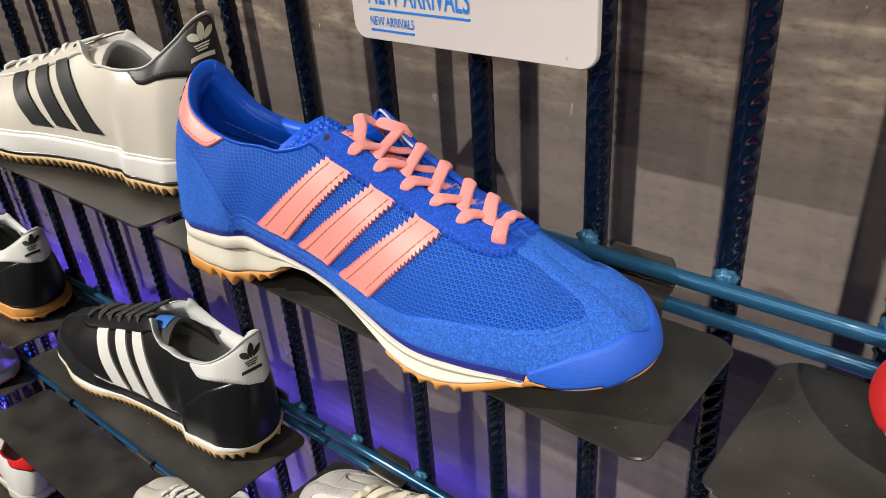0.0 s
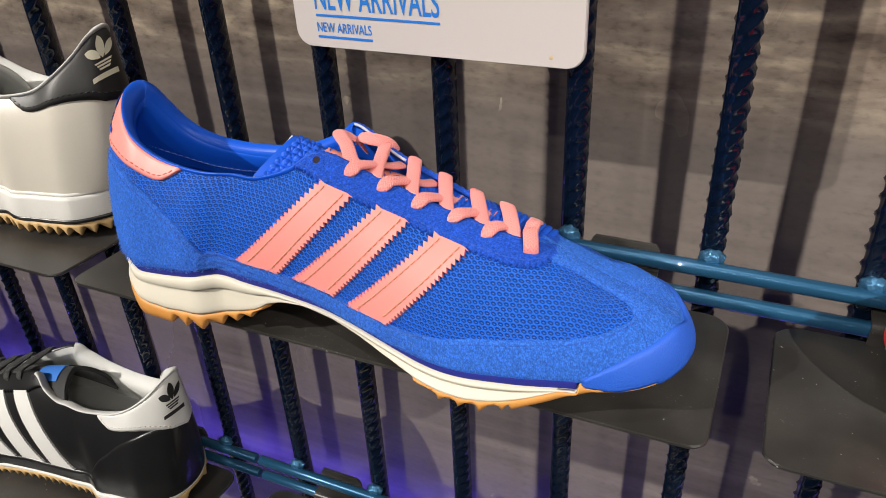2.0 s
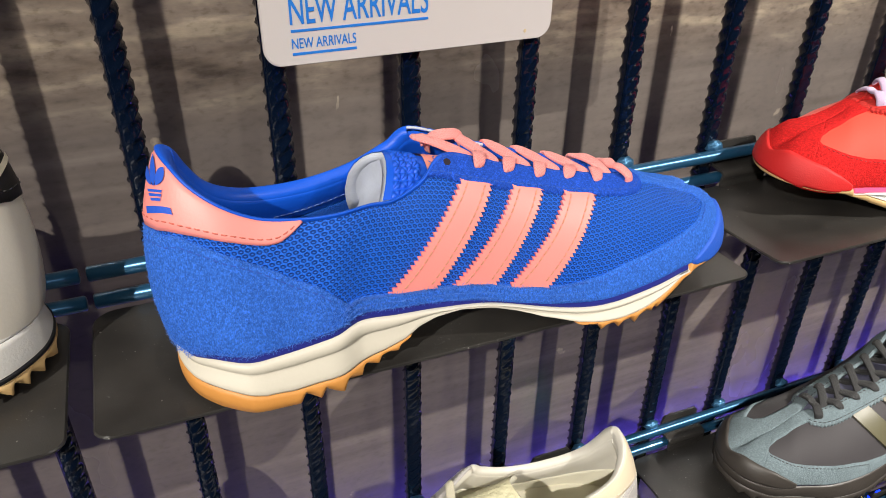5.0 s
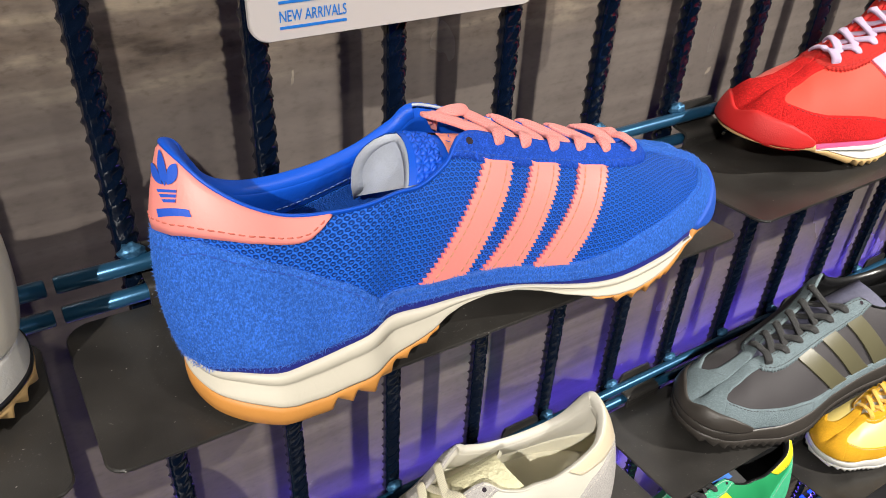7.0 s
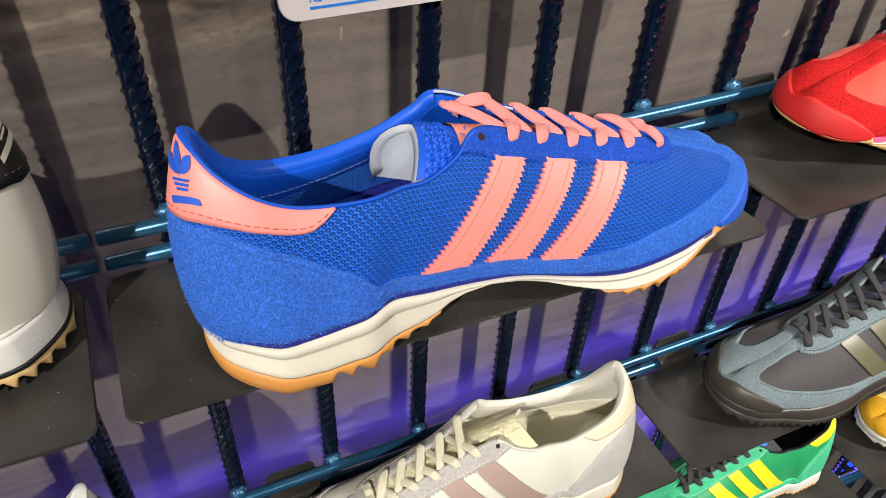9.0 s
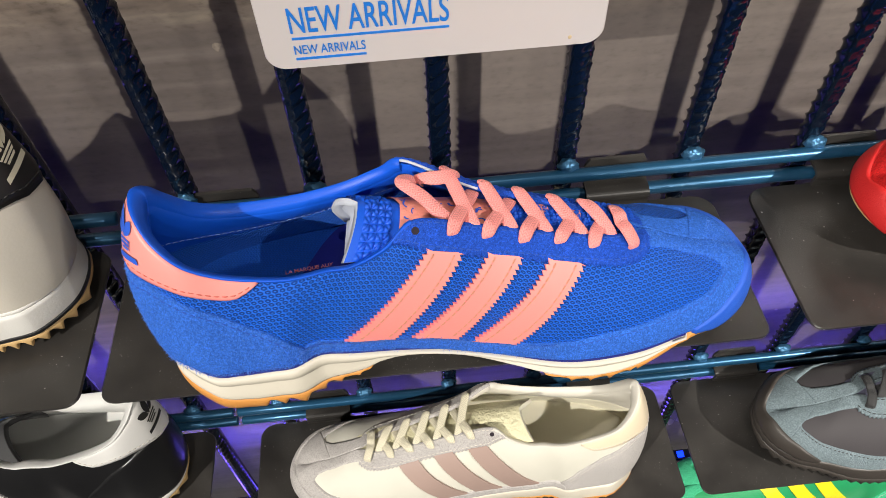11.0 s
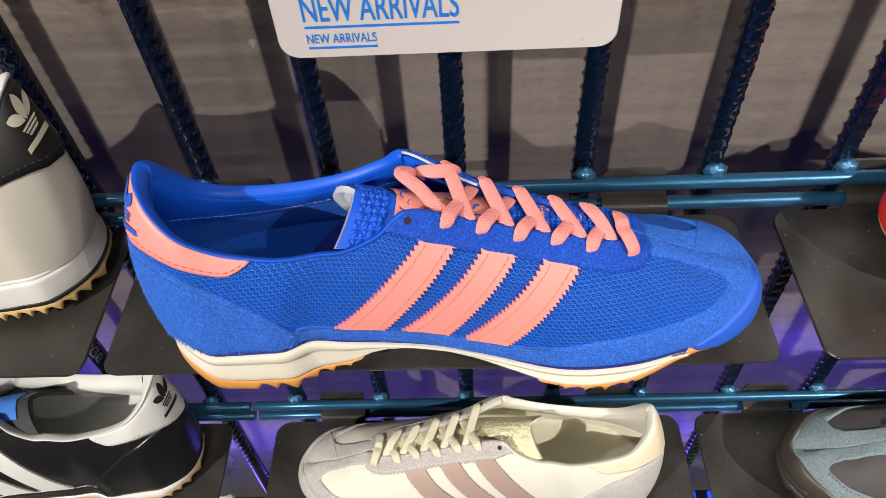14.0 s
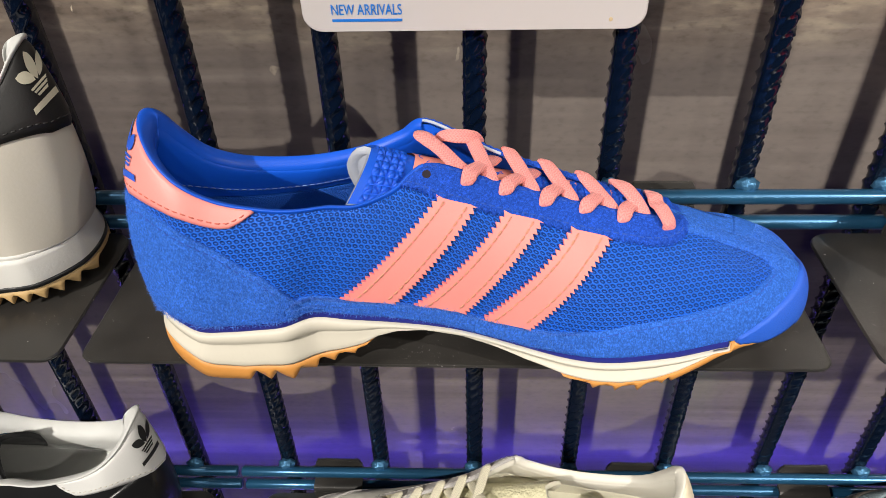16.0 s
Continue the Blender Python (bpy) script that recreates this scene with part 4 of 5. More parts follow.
def collar(mk, leather, twill, k_end=10.0, thread=None, pad=.0021):
    """Padded collar, lining and footbed."""
    last = mk.last
    kk = np.linspace(-k_end, k_end, 190)
    fat = np.exp(-(kk / 2.6) ** 2)
    # from the bound edge outside over the rounded top and down the padding inside
    prof = smooth_path([(.950, .0003, 0), (.966, .0013, 0), (.988, .0014, 0), (1.006, .0004, 0), (1.013, -.0012, 0), (1.006, -.0028, 0), (.980, -.0042, 0), (.92, -.0055, 0), (.80, -.0064, 0), (.62, -.0062, 0), (.44, -.0046, 0)], 3)
    K = np.repeat(kk[:, None], len(prof), 1)
    deep = np.where(prof[:, 1] < -.0012, 1, 0)[None, :] * (.82 + .38 * fat)[:, None] + np.where(prof[:, 1] < -.0012, 0, 1)[None, :]
    P = last.at(K, np.repeat(prof[None, :, 0], len(kk), 0), prof[None, :, 1] * deep * pad / .0021)
    n, m = K.shape
    uv = np.stack(np.broadcast_arrays(kk[:, None] * .012, prof[None, :, 0] * .06), -1).reshape(-1, 2)
    mk.put("padded_collar", P.reshape(-1, 3), [(i * m + j, (i + 1) * m + j, (i + 1) * m + j + 1, i * m + j + 1) for i in range(n - 1) for j in range(m - 1)], leather, uv)
    kk = np.linspace(-k_end - 2.4, k_end + 2.4, 110)
    fat = np.exp(-(kk / 2.6) ** 2)[:, None]
    for lo, hi, mat, nm, o in ((.44, .98, leather, "padded_lining", -.0042), (.06, .45, twill, "inner_lining", -.0040)):
        V = np.linspace(hi, lo, 18)
        K, VV = np.meshgrid(kk, V, indexing="ij")
        VV = VV * throat(K)
        off = o * np.clip((hi - V) / (hi - lo) * 6 + .22, 0, 1)[None, :] - (.0018 * np.sin((hi - VV) / (hi - lo) * np.pi) + .0040 * fat * np.clip((VV - lo) / (hi - lo), 0, 1) * np.clip((hi - VV) / (hi - lo) * 4, 0, 1)) * (1 if nm == "padded_lining" else 0)
        P = last.at(K, VV, off)
        n, m = K.shape
        d = np.concatenate([[0], np.cumsum(np.linalg.norm(np.diff(P[:, 0], axis=0), axis=1))])
        uv = np.stack(np.broadcast_arrays(d[:, None], (1 - VV) * .06), -1).reshape(-1, 2)
        mk.put(nm, P.reshape(-1, 3), [(i * m + j, i * m + j + 1, (i + 1) * m + j + 1, (i + 1) * m + j) for i in range(n - 1) for j in range(m - 1)], mat, uv)
    if thread:
        mk.stitches(np.linspace(-9.5, 3, 60), .49 + np.linspace(.12, 0, 60), -.0060, thread, None, radius=.0002, name="lining_stitching")
    kb = np.linspace(-16, 16, 150)
    P = last.at(kb, np.full(150, .10), np.full(150, -.0035))
    n = len(P)
    verts, uvs = [], []
    for i in range(n // 2):
        p, q = P[i], P[n - 1 - i]
        for j in range(9):
            w = p + (q - p) * j / 8
            z = .0315 + .006 * ((w[0] - .11) / .11) ** 2 * (1 if w[0] < .11 else -2.2)
            verts.append((w[0], w[1], max(z, .019) + .002 * (abs(j - 4) / 4) ** 2))
            uvs.append((w[0], w[1]))
    faces = [(i * 9 + j, i * 9 + j + 1, (i + 1) * 9 + j + 1, (i + 1) * 9 + j) for i in range(n // 2 - 1) for j in range(8)]
    return mk.put("footbed", verts, faces, twill, uvs)


def upper(mk, fabric):
    kk = np.linspace(-18, 18, 241)
    vv = np.linspace(0, 1, 34)
    K, V = np.meshgrid(kk, vv, indexing="ij")
    V = V * throat(K)
    P = mk.last.skin(K, V)
    n, m = K.shape
    d = np.concatenate([[0], np.cumsum(np.linalg.norm(np.diff(P[:, 12], axis=0), axis=1))])
    h = np.concatenate([np.zeros((n, 1)), np.cumsum(np.linalg.norm(np.diff(P, axis=1), axis=-1), 1)], 1)
    uv = np.stack(np.broadcast_arrays(d[:, None], h), -1).reshape(-1, 2)
    faces = [(i * m + j, (i + 1) * m + j, (i + 1) * m + j + 1, i * m + j + 1) for i in range(n - 1) for j in range(m - 1)]
    return mk.put("upper", P.reshape(-1, 3), faces, fabric, uv)


def eyestays(mk, mat, thread=None, both=True, edge_mat=None, off=.0014):
    low = [(9.15, .985), (9.28, .95), (9.42, .91), (9.75, .82), (10.08, .745), (10.65, .745), (11.12, .75), (11.58, .76), (12.0, .755), (12.47, .742), (12.98, .725), (13.35, .735), (13.65, .79), (13.88, .88), (13.97, .96)]
    for sgn in (1, -1) if both else (1,):
        l = [(sgn * k, v) for k, v in low][::sgn]
        h = [(sgn * k, float(throat(sgn * k))) for k in np.linspace(9, 14, 56)][::sgn]
        k0, k1 = sorted((sgn * 9.18, sgn * 13.95))
        ob = mk.panel("eyestay", l, h, k0, k1, off, mat, 181, 10, wavy=.026)
        if thread:
            kk = np.linspace(9.45, 13.8, 60)
            mk.stitches(sgn * kk, np.interp(kk, *zip(*low)) + .045, off, thread, ob)
            mk.stitches(sgn * np.linspace(9.7, 13.5, 60), throat(sgn * np.linspace(9.7, 13.5, 60)) - .035, off, thread, ob)
        # a dark disc on the stay paints the shade inside the punched eyelet
        for k, v in [(9.94, .915)]:
            p = mk.last.at(np.array([sgn * k]), np.array([v]), np.array([off * .95]))[0]
            q = mk.last.out(np.array([sgn * k]), np.array([v]))[0]
            t1 = np.cross(q, (0, 0, 1.))
            t1 /= np.linalg.norm(t1)
            t2 = np.cross(q, t1)
            verts = [p + q * .0001] + [p + (t1 * math.cos(a) + t2 * math.sin(a)) * .0016 + q * (.0001 + .00025 * (j % 2)) for j, a in enumerate(np.linspace(0, 2 * math.pi, 17)[:-1])]
            mk.put("eyelet", verts, [(0, i, i % 16 + 1) for i in range(1, 17)], HOLE_SHADE, parent=ob)
        if edge_mat and sgn < 0:
            mk.tube("cut_edge", -9.9, -11.1, 1.0, .0002, .0006, edge_mat, 50, parent=ob)


# near-black that stands for shade in the eyelet holes
HOLE_SHADE = surface("hole_shade", (.02, .012, .02), .9)

TAB_LOW = [(-5.2, 0.99), (-5.04, 0.928), (-4.78, 0.83), (-4.48, 0.757), (-4.2, 0.735), (-3.9, 0.727), (-3.2, 0.71), (-2.5, 0.672), (-1.85, 0.63), (-0.9, 0.57), (0, 0.545), (0.9, 0.57), (1.85, 0.63), (2.5, 0.672), (3.2, 0.71), (3.9, 0.727), (4.2, 0.735), (4.48, 0.757), (4.78, 0.83), (5.04, 0.928), (5.2, 0.99)]
COUNTER_TOP = [(-6.75, 0.03), (-6.4, 0.15), (-6.0, 0.25), (-5.4, 0.365), (-4.78, 0.44), (-4.3, 0.52), (-3.9, 0.57), (-3.25, 0.6), (-2.4, 0.607), (-1.65, 0.6), (-1.2, 0.56), (0, 0.55), (1.2, 0.56), (1.65, 0.6), (2.4, 0.607), (3.25, 0.6), (3.9, 0.57), (4.3, 0.52), (4.78, 0.44), (5.4, 0.365), (6.0, 0.25), (6.4, 0.15), (6.75, 0.03)]
FOX_TOP = [(6.05, .04), (6.3, .12), (6.6, .135), (7.25, .127), (7.9, .125), (8.72, .112), (9.5, .098), (10.17, .100), (10.67, .093), (11.1, .098), (11.4, .108), (12.0, .16)]
GUARD_TOP = [(10.95, .03), (11.3, .075), (11.72, .125), (12.0, .155), (12.45, .205), (13.3, .26), (13.95, .295), (14.5, .365), (15.1, .465), (15.65, .55), (15.83, .61)]
RIDGE_LOW = [(13.5, .90), (13.85, .83), (14.65, .815), (15.45, .77), (15.78, .69), (15.83, .61)]


def overlays(mk, counter, fox, toe, bumper=None, thread=None, off=.0013, tip=True):
    """Heel counter, side band, toe overlay and bumper, both sides."""
    toe_ob = None
    heel_ob = ob = mk.panel("heel_counter", [(-7, -.02), (7, -.02)], COUNTER_TOP, -6.72, 6.72, off, counter, 131, 22)
    if thread:
        for sgn in (1, -1):
            mk.stitches(sgn * np.linspace(.2, 6.0, 60), np.interp(np.linspace(.2, 6.0, 60), *zip(*COUNTER_TOP)) - .055, off, thread, ob)
    for sgn in (1, -1):
        q = [(sgn * k, v) for k, v in FOX_TOP][::sgn]
        k0, k1 = sorted((sgn * 6.1, sgn * 12.0))
        mk.panel("side_band", [(-20, -.02), (20, -.02)], q, k0, k1, off + .0004, fox, 91, 8)
    if tip:
        lists = []
        for sgn in (1, -1):
            kk = np.linspace(10.97, 15.83, 90)
            hi = np.interp(kk, *zip(*GUARD_TOP))
            V = -.02 + (hi + .02)[:, None] * np.linspace(0, 1, 14)[None, :]
            lists.append(mk.grid(np.repeat(sgn * kk[:, None], 14, 1)[::sgn], V[::sgn], off)[:2])
            kk = np.linspace(13.55, 15.83, 50)
            lo = np.interp(kk, *zip(*RIDGE_LOW))
            V = lo[:, None] + (1 - lo)[:, None] * np.linspace(0, 1, 10)[None, :]
            lists.append(mk.grid(np.repeat(sgn * kk[:, None], 10, 1)[::sgn], V[::sgn], off, edge="open")[:2])
        K, V = np.meshgrid(np.linspace(15.80, 20.20, 56), np.linspace(-.02, 1, 30), indexing="ij")
        lists.append(mk.grid(K, V, off, edge=False)[:2])
        v, f = joined(lists)
        toe_ob = ob = mk.put("toe_overlay", v, f, toe)
        if thread:
            kk = np.linspace(11.6, 15.7, 60)
            mk.stitches(kk, np.interp(kk, *zip(*GUARD_TOP)) - .03, off, thread, ob, dash=.0016)
    if bumper:
        half = [(14.2, .02), (14.3, .05), (14.7, .155), (15.28, .268), (16.0, .345), (16.85, .43)]
        top = half + [(18, .46)] + [(36 - k, v) for k, v in half[::-1]]
        mk.panel("toe_bumper", [(0, -.05), (30, -.05)], top, 14.22, 21.78, off + .0012, bumper, 101, 14)
    return heel_ob, toe_ob


# corners of the three side stripes: top pair, then bottom pair
STRIPES = [((10.10, .765), (10.67, .765), (8.97, .110), (7.90, .125)), ((11.10, .772), (11.58, .780), (10.29, .105), (9.49, .100)), ((11.97, .770), (12.46, .752), (11.15, .100), (10.55, .088))]
SHOE_X, SHOE_Y, SHOE_Z = -.3675, .224, 1.247


def blue_trainer():
    mk = Maker("trainer", "royal blue mesh and suede trainer with salmon stripes and laces", pose(SHOE_X, SHOE_Y, SHOE_Z), Last())
    upper(mk, BLUE_MESH)
    counter, toe = overlays(mk, BLUE_SUEDE, BLUE_SUEDE, BLUE_SUEDE, BLUE_RUBBER, BLUE_THREAD)

    def over_counter(r, n):
        k = r.uniform(-4, 6.5, n)
        return k, r.uniform(0, 1, n) * np.interp(k, *zip(*COUNTER_TOP))

    def over_foot(r, n):
        return r.uniform(-3, 6.5, n), r.uniform(-.02, .03, n)

    def over_band(r, n):
        k = r.uniform(6.2, 11.8, n)
        return k, np.interp(k, *zip(*FOX_TOP)) * r.choice((1.0, .98, .5, .1), n)
    nap(mk, over_counter, .0010, NAP_FIBRE, counter, 15000, .0010, 1)
    nap(mk, over_foot, .0010, NAP_FIBRE, counter, 1800, .0014, 2)
    nap(mk, over_band, .0016, NAP_FIBRE, counter, 3600, .0015, 3)
    nap(mk, lambda r, n: (r.uniform(13.9, 19.5, n), r.uniform(.55, 1, n)), .0012, NAP_FIBRE, toe, 3500, .0008, 4)
    eyestays(mk, STAY_SUEDE, BLUE_THREAD, True, WHITE_FELT)
    for c in STRIPES:
        ob, K, V = mk.stripe(c, PINK_LEATHER, amp=.0017, tail=.001, side=PINK_EDGE)
        for col in (1.6, 6.4):
            j = int(col)
            f = col - j
            mk.stitches(K[2:-2, j] * (1 - f) + K[2:-2, j + 1] * f, V[2:-2, j] * (1 - f) + V[2:-2, j + 1] * f, .0016, PINK_THREAD, ob, radius=.00033)
    tab = mk.panel("heel_tab", TAB_LOW, [(-6, .97), (6, .97)], -5.08, 5.08, .0016, PINK_LEATHER, 121, 12)
    kk = np.linspace(-4.9, 4.9, 90)
    mk.stitches(kk, np.interp(kk, *zip(*TAB_LOW)) + .05, .0016, PINK_DARK_THREAD, tab)
    mk.decal("emblem", emblem(), .80, .790, .0022, EMBLEM_BLUE, "plain blue three-leaf mark over a bar", tab, tilt=.42, size=.86)
    bed = collar(mk, BLUE_LEATHER, BLUE_TWILL, 9.9, GREY_BLUE_THREAD)
    word = lettering("LA MARQUE AUX", 0, 0, 0.0220, .0024, bed)
    word.matrix_local = pose(0.0646, 0.0016, .0345, 0, 0, 6.3) @ Matrix.Rotation(radians(-90), 4, "X")
    word.data.materials[0] = PINK_LEATHER
    word["label"] = "salmon capital lettering"
    P, nn, ob = tongue(mk, BLUE_LEATHER, WHITE_FELT)
    m = P.shape[1]
    # raised studs and the printed patch on the tongue
    r = random.Random(3)
    for i0, i1, mat, nm in ((24, 40, PINK_LABEL, "tongue_patch"),):
        Q = P[i0:i1] + nn[i0:i1] * .0009
        n = i1 - i0
        mk.put(nm, Q.reshape(-1, 3), [(i * m + j, i * m + j + 1, (i + 1) * m + j + 1, (i + 1) * m + j) for i in range(n - 1) for j in range(m - 1)], mat, parent=ob, label="salmon printed patch")
    marks = []
    for _ in range(64):
        i, j = r.randrange(25, 39), r.randrange(2, m - 2)
        p, q = P[i, j] + nn[i, j] * .0012, nn[i, j]
        t1 = np.array((1., 0, 0)) - q * q[0]
        t1 /= np.linalg.norm(t1)
        t2 = np.cross(q, t1)
        a0, w, h = r.uniform(0, 6.3), r.uniform(.0005, .0009), r.uniform(.0011, .0024)
        u1, u2 = t1 * math.cos(a0) + t2 * math.sin(a0), t2 * math.cos(a0) - t1 * math.sin(a0)
        arc = [(u1 * h * math.cos(x) + u2 * h * .7 * math.sin(x)) for x in np.linspace(0, 2.6, 6)]
        pts = [p + x for x in arc] + [p + x * (1 - w / h) for x in arc]
        marks.append((pts, [(k, k + 1, k + 7, k + 6) for k in range(5)]))
    tagged(mk.put("print", *joined(marks), EMBLEM_BLUE, parent=ob, label="blue printed strokes"), kind="stuff")
    studs = []
    for i in range(2, 44):
        if 23 <= i <= 39:
            continue
        for j in range(0, m - 1):
            c = [P[i, j], P[i, j + 1], P[i + 1, j + 1], P[i + 1, j]]
            q = nn[i, j]
            for tri in ((0, 1, 2), (0, 2, 3)) if (i + j) % 2 else ((0, 1, 3), (1, 2, 3)):
                a = np.array([c[w] for w in tri])
                mid = a.mean(0)
                foot, top = mid + (a - mid) * .90 - q * .0002, mid + (a - mid) * .55 + q * .0011
                studs.append((list(foot) + list(top), [(k, (k + 1) % 3, 3 + (k + 1) % 3, 3 + k) for k in range(3)] + [(3, 4, 5)]))
    tagged(mk.put("studs", *joined(studs), BLUE_LEATHER, parent=ob), kind="stuff")
    # the felt of the tongue's end, which curls round behind its rim
    rim = P[-1] - nn[-1] * .0012
    chord = rim[0] + (rim[-1] - rim[0]) * np.linspace(0, 1, len(rim))[:, None]
    rows = [rim + (chord - rim) * f + np.array((.0040, 0, .0)) * math.sin(math.pi * f) for f in np.linspace(0, 1.0, 9)]
    w = len(rim)
    mk.put("tongue_end", np.concatenate(rows), [(i * w + j, i * w + j + 1, (i + 1) * w + j + 1, (i + 1) * w + j) for i in range(8) for j in range(w - 1)], WHITE_FELT, parent=ob, label="pale grey felt")
    laces(mk, PINK_LACE)
    sole(mk, "wedge", CREAM_FOAM, GUM, NAVY_BOARD, .0086, .0034)
    return mk


blue_trainer()


# ---- the other trainers on the rack ----
def leather(name, color, rough=.42):
    return surface(name, color, rough, fine=800, coarse=35, vary=.07, relief=.2, depth=.0003, spec=.4)


def cloth(name, color):
    return surface(name, color, .7, fine=2200, coarse=50, vary=.08, relief=.4, depth=.0003, sheen=.1)


WHITE_LEATHER, BLACK_LEATHER = leather("ivory_leather", (.56, .52, .45), .36), leather("black_leather", (.012, .012, .013), .30)
WHITE_RUBBER, BLACK_TEXTILE = surface("white_rubber", (.66, .645, .61), .5, vary=.04), cloth("black_textile", (.016, .016, .018))
WHITE_TEXTILE = cloth("white_textile", (.62, .62, .60))
PALE_GUM = surface("pale_gum", (.56, .37, .16), .55, fine=500, coarse=60, vary=.1, relief=.2)


def trainer(label, m, st, kind="wedge", scale=1.0, level=0.0, base=.024, stripes=True, bump=False, tip=True, teeth=.0062, depth=.0026, tab_off=.0016, loose=False, lift=0.0, gum_h=.0065, line=None, tab_drop=.10, pad=.0021):
    """A trainer with its toe along -x, in the materials of the style st."""
    last = Last(level, base)
    if lift:
        k = np.abs(np.arange(36) - 17)
        last.rows[:, 1, 2] += lift * np.exp(-(k / 2.6) ** 2)
    mk = Maker("trainer", label, m, last, -1, scale)
    upper(mk, st["upper"])
    if st.get("counter"):
        overlays(mk, st["counter"], st["band"], st["toe"], st.get("bumper"), st.get("thread"), tip=tip)
    eyestays(mk, st["stay"], st.get("thread"))
    if stripes:
        for c in STRIPES:
            mk.stripe(c, st["stripe"], amp=.0007, teeth=30, tail=.002)
    low = [(k, v - tab_drop * math.exp(-(k / 2.2) ** 2)) for k, v in TAB_LOW]
    tab = mk.panel("heel_tab", low, [(-6, .97), (6, .97)], -5.08, 5.08, tab_off, st["tab"], 101, 10)
    kk = np.linspace(-4.9, 4.9, 90)
    mk.stitches(kk, np.interp(kk, *zip(*low)) + .05, tab_off, st["tab_thread"], tab)
    if st.get("emblem"):
        mk.decal("emblem", emblem(), .62, .74, tab_off + .0007, st["emblem"], "plain three-leaf mark over a bar", tab, size=.98)
    collar(mk, st["collar"], st["lining"], 9.9, pad=pad)
    P, nn, ob = tongue(mk, st["tongue"], st.get("tongue_back", st["lining"]))
    if st.get("tag"):
        Q = P[34:43, 3:12] + nn[34:43, 3:12] * .0008
        mk.put("tongue_patch", Q.reshape(-1, 3), [(i * 9 + j, i * 9 + j + 1, (i + 1) * 9 + j + 1, (i + 1) * 9 + j) for i in range(8) for j in range(8)], st["tag"], parent=ob, label="small woven label")
    laces(mk, st["lace"], loose=loose)
    sole(mk, kind, st["foam"], st["gum"], st["welt"], teeth, depth, kind == "wedge", gum_h, line)
    return mk


thread_dark, thread_pale = surface("dark_thread", (.03, .03, .03), .8), surface("pale_thread", (.62, .58, .52), .8)
ivory = dict(upper=WHITE_LEATHER, stay=WHITE_LEATHER, stripe=leather("soft_black_leather", (.022, .022, .024)), tab=leather("charcoal_leather", (.020, .019, .019)), tab_thread=thread_dark,
             emblem=leather("ivory_print", (.66, .62, .48)), collar=WHITE_TEXTILE, lining=WHITE_TEXTILE, tongue=WHITE_LEATHER, lace=braid("white_lace", (.76, .73, .68)),
             foam=WHITE_RUBBER, gum=PALE_GUM, welt=WHITE_RUBBER, thread=thread_pale)
trainer("ivory leather trainer with black stripes and heel tab, gum sole", pose(-.398, .2740, 1.247, 0, 0, 8.8), ivory, "flat", 1.02, 1.0, .0265, lift=.007, pad=.0034, teeth=.0064, depth=.0042, gum_h=.0075, line=BLACK_LEATHER)
black = dict(upper=BLACK_LEATHER, stay=BLACK_LEATHER, stripe=leather("chalk_leather", (.66, .65, .63)), tab=leather("white_leather", (.66, .65, .63)), tab_thread=thread_pale, emblem=leather("black_print", (.02, .02, .02)),
             collar=WHITE_TEXTILE, lining=WHITE_TEXTILE, tongue=BLACK_TEXTILE, lace=braid("black_lace", (.014, .014, .015)), foam=WHITE_RUBBER, gum=PALE_GUM, welt=BLACK_LEATHER,
             counter=BLACK_LEATHER, band=BLACK_LEATHER, toe=suede("black_suede", (.016, .016, .018), 1.3), tongue_back=BLACK_TEXTILE, tag=surface("blue_label", (.03, .16, .55), .7))
trainer("black leather trainer with white stripes and white heel tab", pose(-.4190, .2690, 1.0040, 0, 0, 5), black, "flat", 1.06, 1.0, .0140, pad=.0034, teeth=.0062, depth=.0040, gum_h=.0078)
GREY_SUEDE = suede("pale_grey_suede", (.45, .425, .41), .98)
cream = dict(upper=cloth("off_white_nylon", (.61, .59, .51)), counter=GREY_SUEDE, band=GREY_SUEDE, toe=GREY_SUEDE, stay=GREY_SUEDE, stripe=leather("taupe_leather", (.36, .26, .225)),
             tab=leather("cream_leather", (.66, .56, .41)), tab_thread=thread_pale, collar=leather("off_white_leather", (.63, .60, .53)), lining=cloth("cream_lining", (.72, .68, .54)),
             tongue=surface("studded_cream_rubber", (.62, .58, .38), .5, fine=330, vary=.1, relief=1, depth=.002), lace=braid("cream_lace", (.66, .61, .46)), foam=CREAM_FOAM, gum=GUM,
             welt=WHITE_RUBBER, thread=thread_pale, bumper=GREY_SUEDE)
trainer("off-white nylon and grey suede trainer with taupe stripes", pose(-.0860, .2370, 1.0040), cream, "flat", .94, .75, .022, gum_h=.0055)
SLATE = suede("slate_suede", (.165, .21, .23), 1.2)
SMOKE = surface("smoky_rubber", (.050, .043, .038), .42, vary=.15)
slate = dict(upper=cloth("charcoal_nylon", (.040, .035, .039)), counter=SLATE, band=SLATE, toe=SLATE, stay=SLATE, stripe=leather("olive_leather", (.12, .11, .065)),
             tab=leather("tan_leather", (.62, .40, .22)), tab_thread=thread_dark, collar=BLACK_LEATHER, lining=BLACK_TEXTILE, tongue=surface("speckled_knit", (.10, .10, .16), .7, fine=420, vary=.9, relief=.8),
             lace=braid("black_flat_lace", (.016, .016, .017)), foam=SMOKE, gum=SMOKE, welt=leather("navy_leather", (.02, .024, .07)), thread=thread_dark, bumper=SMOKE)
trainer("slate suede and charcoal nylon trainer with olive stripes", pose(.2920, .2240, 1.0040, 0, 0, -3), slate, "flat", 1.06, .8, .026, gum_h=.009)
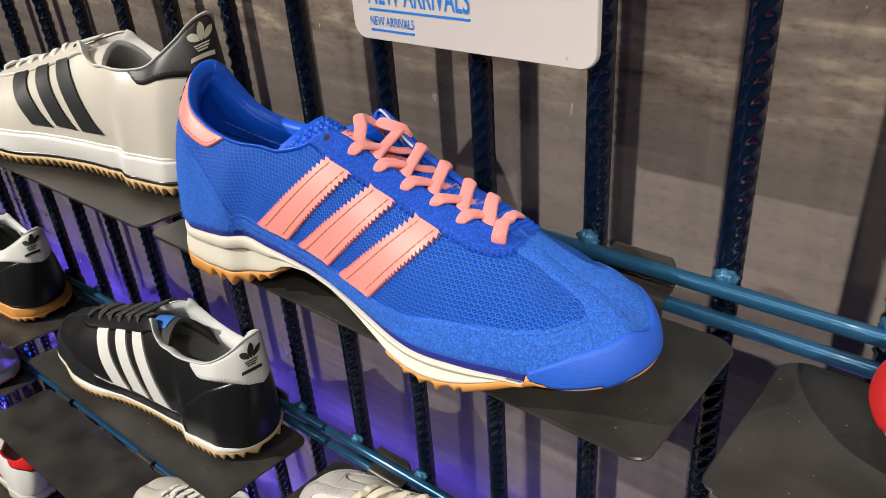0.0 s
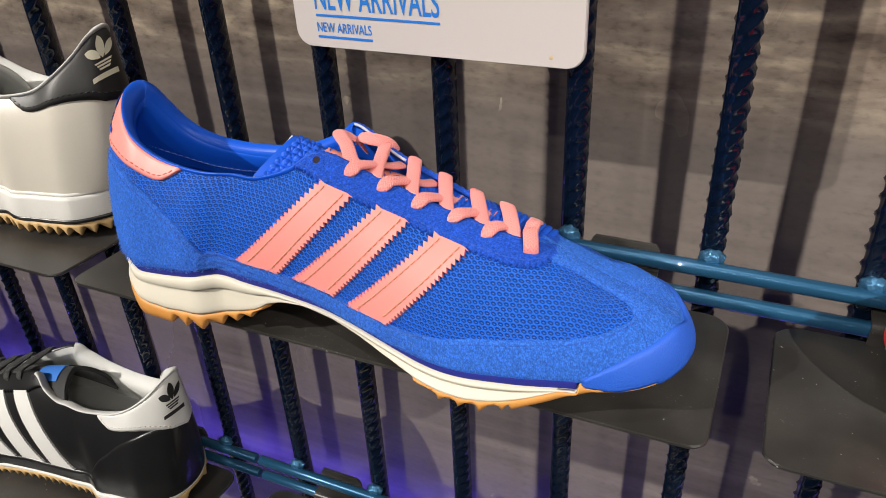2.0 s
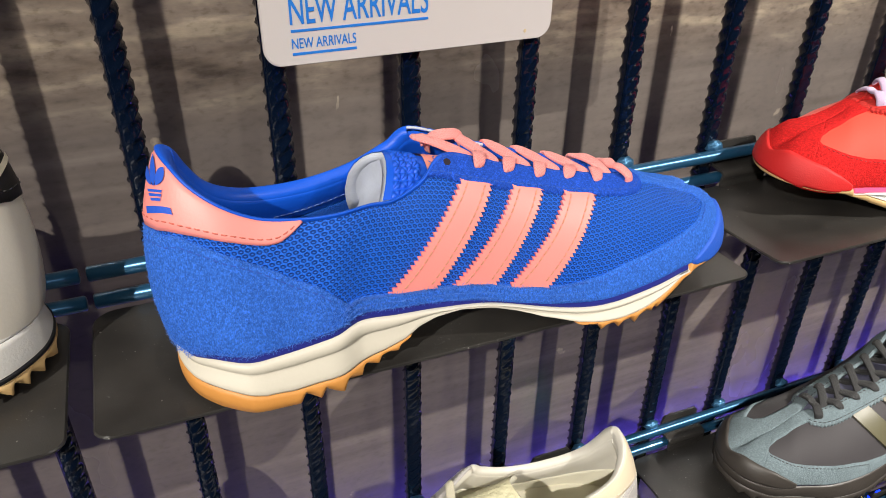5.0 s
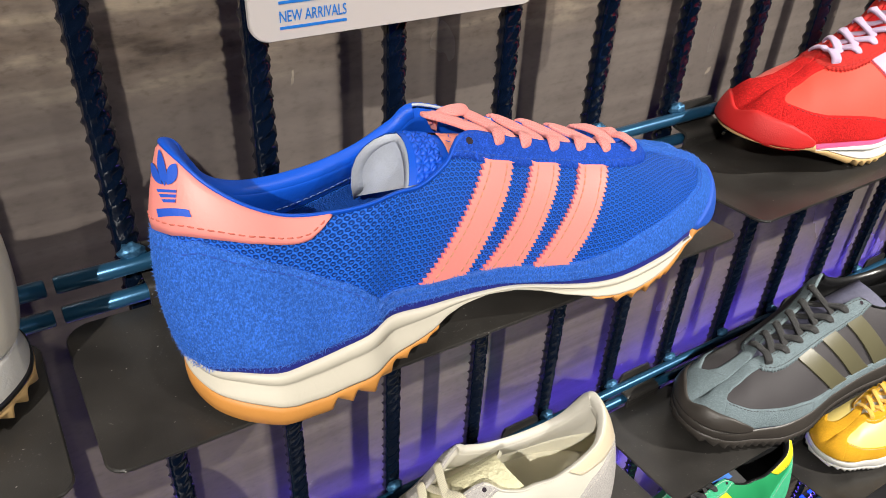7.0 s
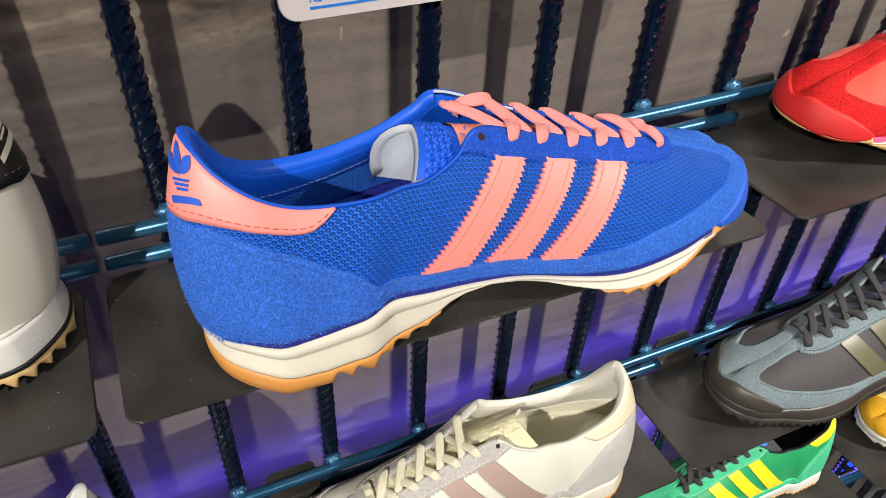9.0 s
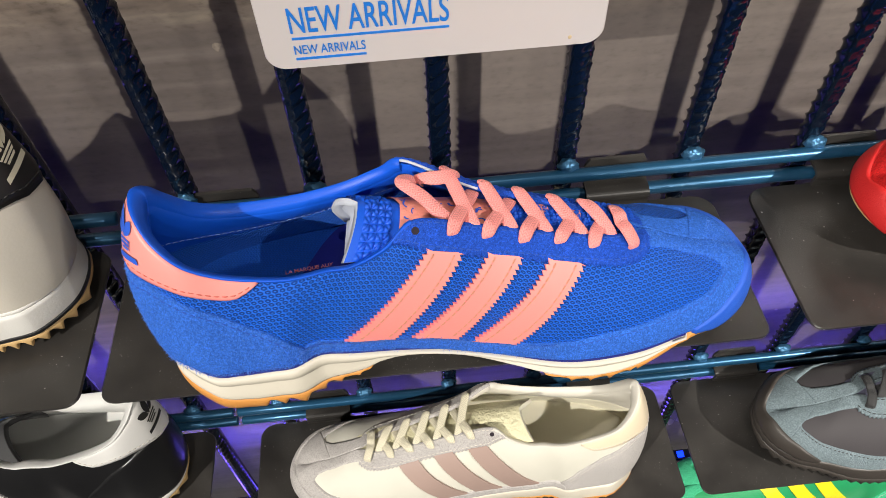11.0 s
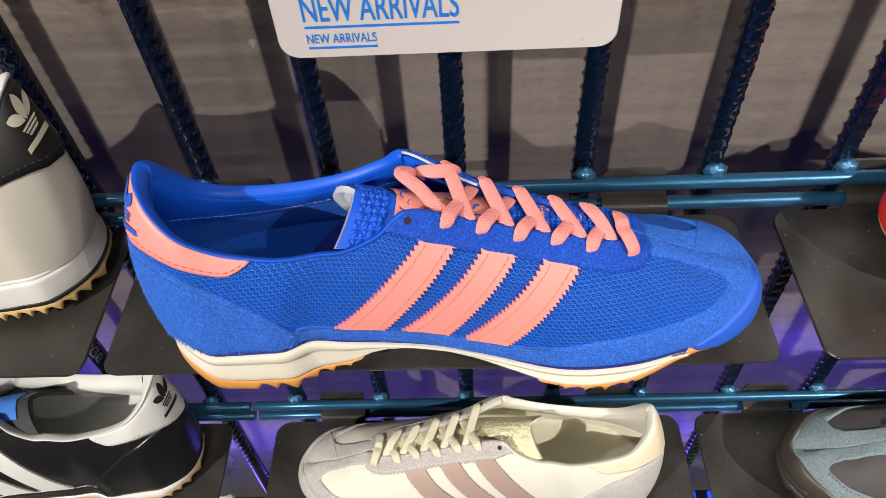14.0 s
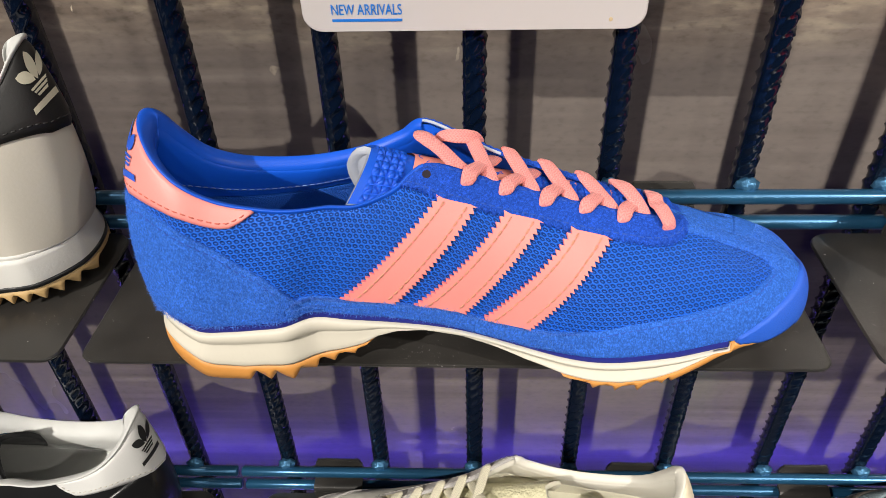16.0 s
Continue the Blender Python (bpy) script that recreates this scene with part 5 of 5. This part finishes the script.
RED_SUEDE = suede("red_suede", (.56, .018, .018), 1.3)
red = dict(upper=cloth("vermilion_nylon", (.88, .060, .032)), counter=RED_SUEDE, band=RED_SUEDE, toe=RED_SUEDE, stay=suede("brick_red_suede", (.50, .035, .03), 1.2), stripe=leather("pink_leather", (.80, .30, .42)),
           tab=leather("rose_leather", (.80, .30, .42)), tab_thread=thread_pale, collar=leather("red_leather", (.70, .03, .03)), lining=cloth("red_lining", (.55, .02, .02)),
           tongue=surface("red_rubber", (.62, .02, .02), .5), lace=braid("lilac_lace", (.60, .46, .66)), foam=WHITE_RUBBER, gum=PALE_GUM, welt=leather("hot_pink_board", (.80, .12, .30)),
           thread=surface("red_thread", (.4, .02, .02), .8), bumper=surface("red_grained_leather", (.62, .016, .016), .6, fine=1300, relief=.6, depth=.0004))
trainer("red suede and vermilion nylon trainer with lilac laces", pose(.2560, .2370, 1.247, 0, 0, -4), red, "wedge", 1.0)
# row below and far ends
gum_soled = dict(black, gum=GUM, foam=GUM, stripe=WHITE_LEATHER)
trainer("black leather trainer with white heel tab and gum sole", pose(-.777, .2620, 1.0040, 0, 0, 5), gum_soled, "flat", 1.0, 1.0, .020)
scarlet = dict(ivory, upper=leather("bright_white_leather", (.80, .79, .77)), stripe=leather("scarlet_leather", (.62, .02, .02)), tab=leather("scarlet_tab", (.62, .02, .02)), emblem=None, collar=leather("scarlet_collar", (.6, .02, .02)))
trainer("white leather trainer with red stripes and collar", pose(-1.100, .2500, .5180, 0, 0, 4), scarlet, "flat", 1.0, 1.0, .022)
trainer("white leather trainer with a gum sole", pose(-1.085, .2600, .7610, 0, 0, 4), dict(ivory, gum=GUM, emblem=None, stripe=thread_pale), "flat", 1.0, 1.0, .022)
trainer("plain white trainer on the lower row", pose(-.4320, .2700, .7610, 0, 0, 4), dict(ivory, stripe=WHITE_RUBBER, tab=WHITE_RUBBER, tab_thread=thread_pale, emblem=None), "flat", 1.0, 1.0, .026)
GREEN = suede("mint_suede", (.06, .42, .22), 1.2)
green = dict(ivory, upper=leather("green_leather", (.02, .27, .10)), counter=GREEN, band=GREEN, toe=GREEN, stay=GREEN, stripe=leather("yellow_leather", (.88, .66, .02)), tab=leather("yellow_tab", (.88, .70, .02)),
             emblem=None, collar=BLACK_LEATHER, lining=BLACK_TEXTILE, tongue=BLACK_TEXTILE, tag=black["tag"], lace=black["lace"], foam=WHITE_RUBBER, gum=PALE_GUM)
trainer("green leather trainer with yellow stripes and black laces", pose(.2560, .2660, .7610, 0, 0, 0), green, "flat", .95, 1.0, .024)
AMBER = suede("amber_suede", (.72, .36, .025), 1.2)
yellow = dict(ivory, upper=leather("straw_nylon", (.86, .68, .22)), counter=AMBER, band=AMBER, toe=AMBER, stay=AMBER, stripe=leather("straw_leather", (.86, .70, .25)), tab=leather("amber_leather", (.75, .40, .04)), emblem=None,
              lace=braid("amber_lace", (.85, .50, .08)), gum=WHITE_RUBBER)
trainer("amber suede trainer with straw stripes and white sole", pose(.5950, .2420, .7610, 0, 0, -3), yellow, "flat", 1.0, 1.0, .022)
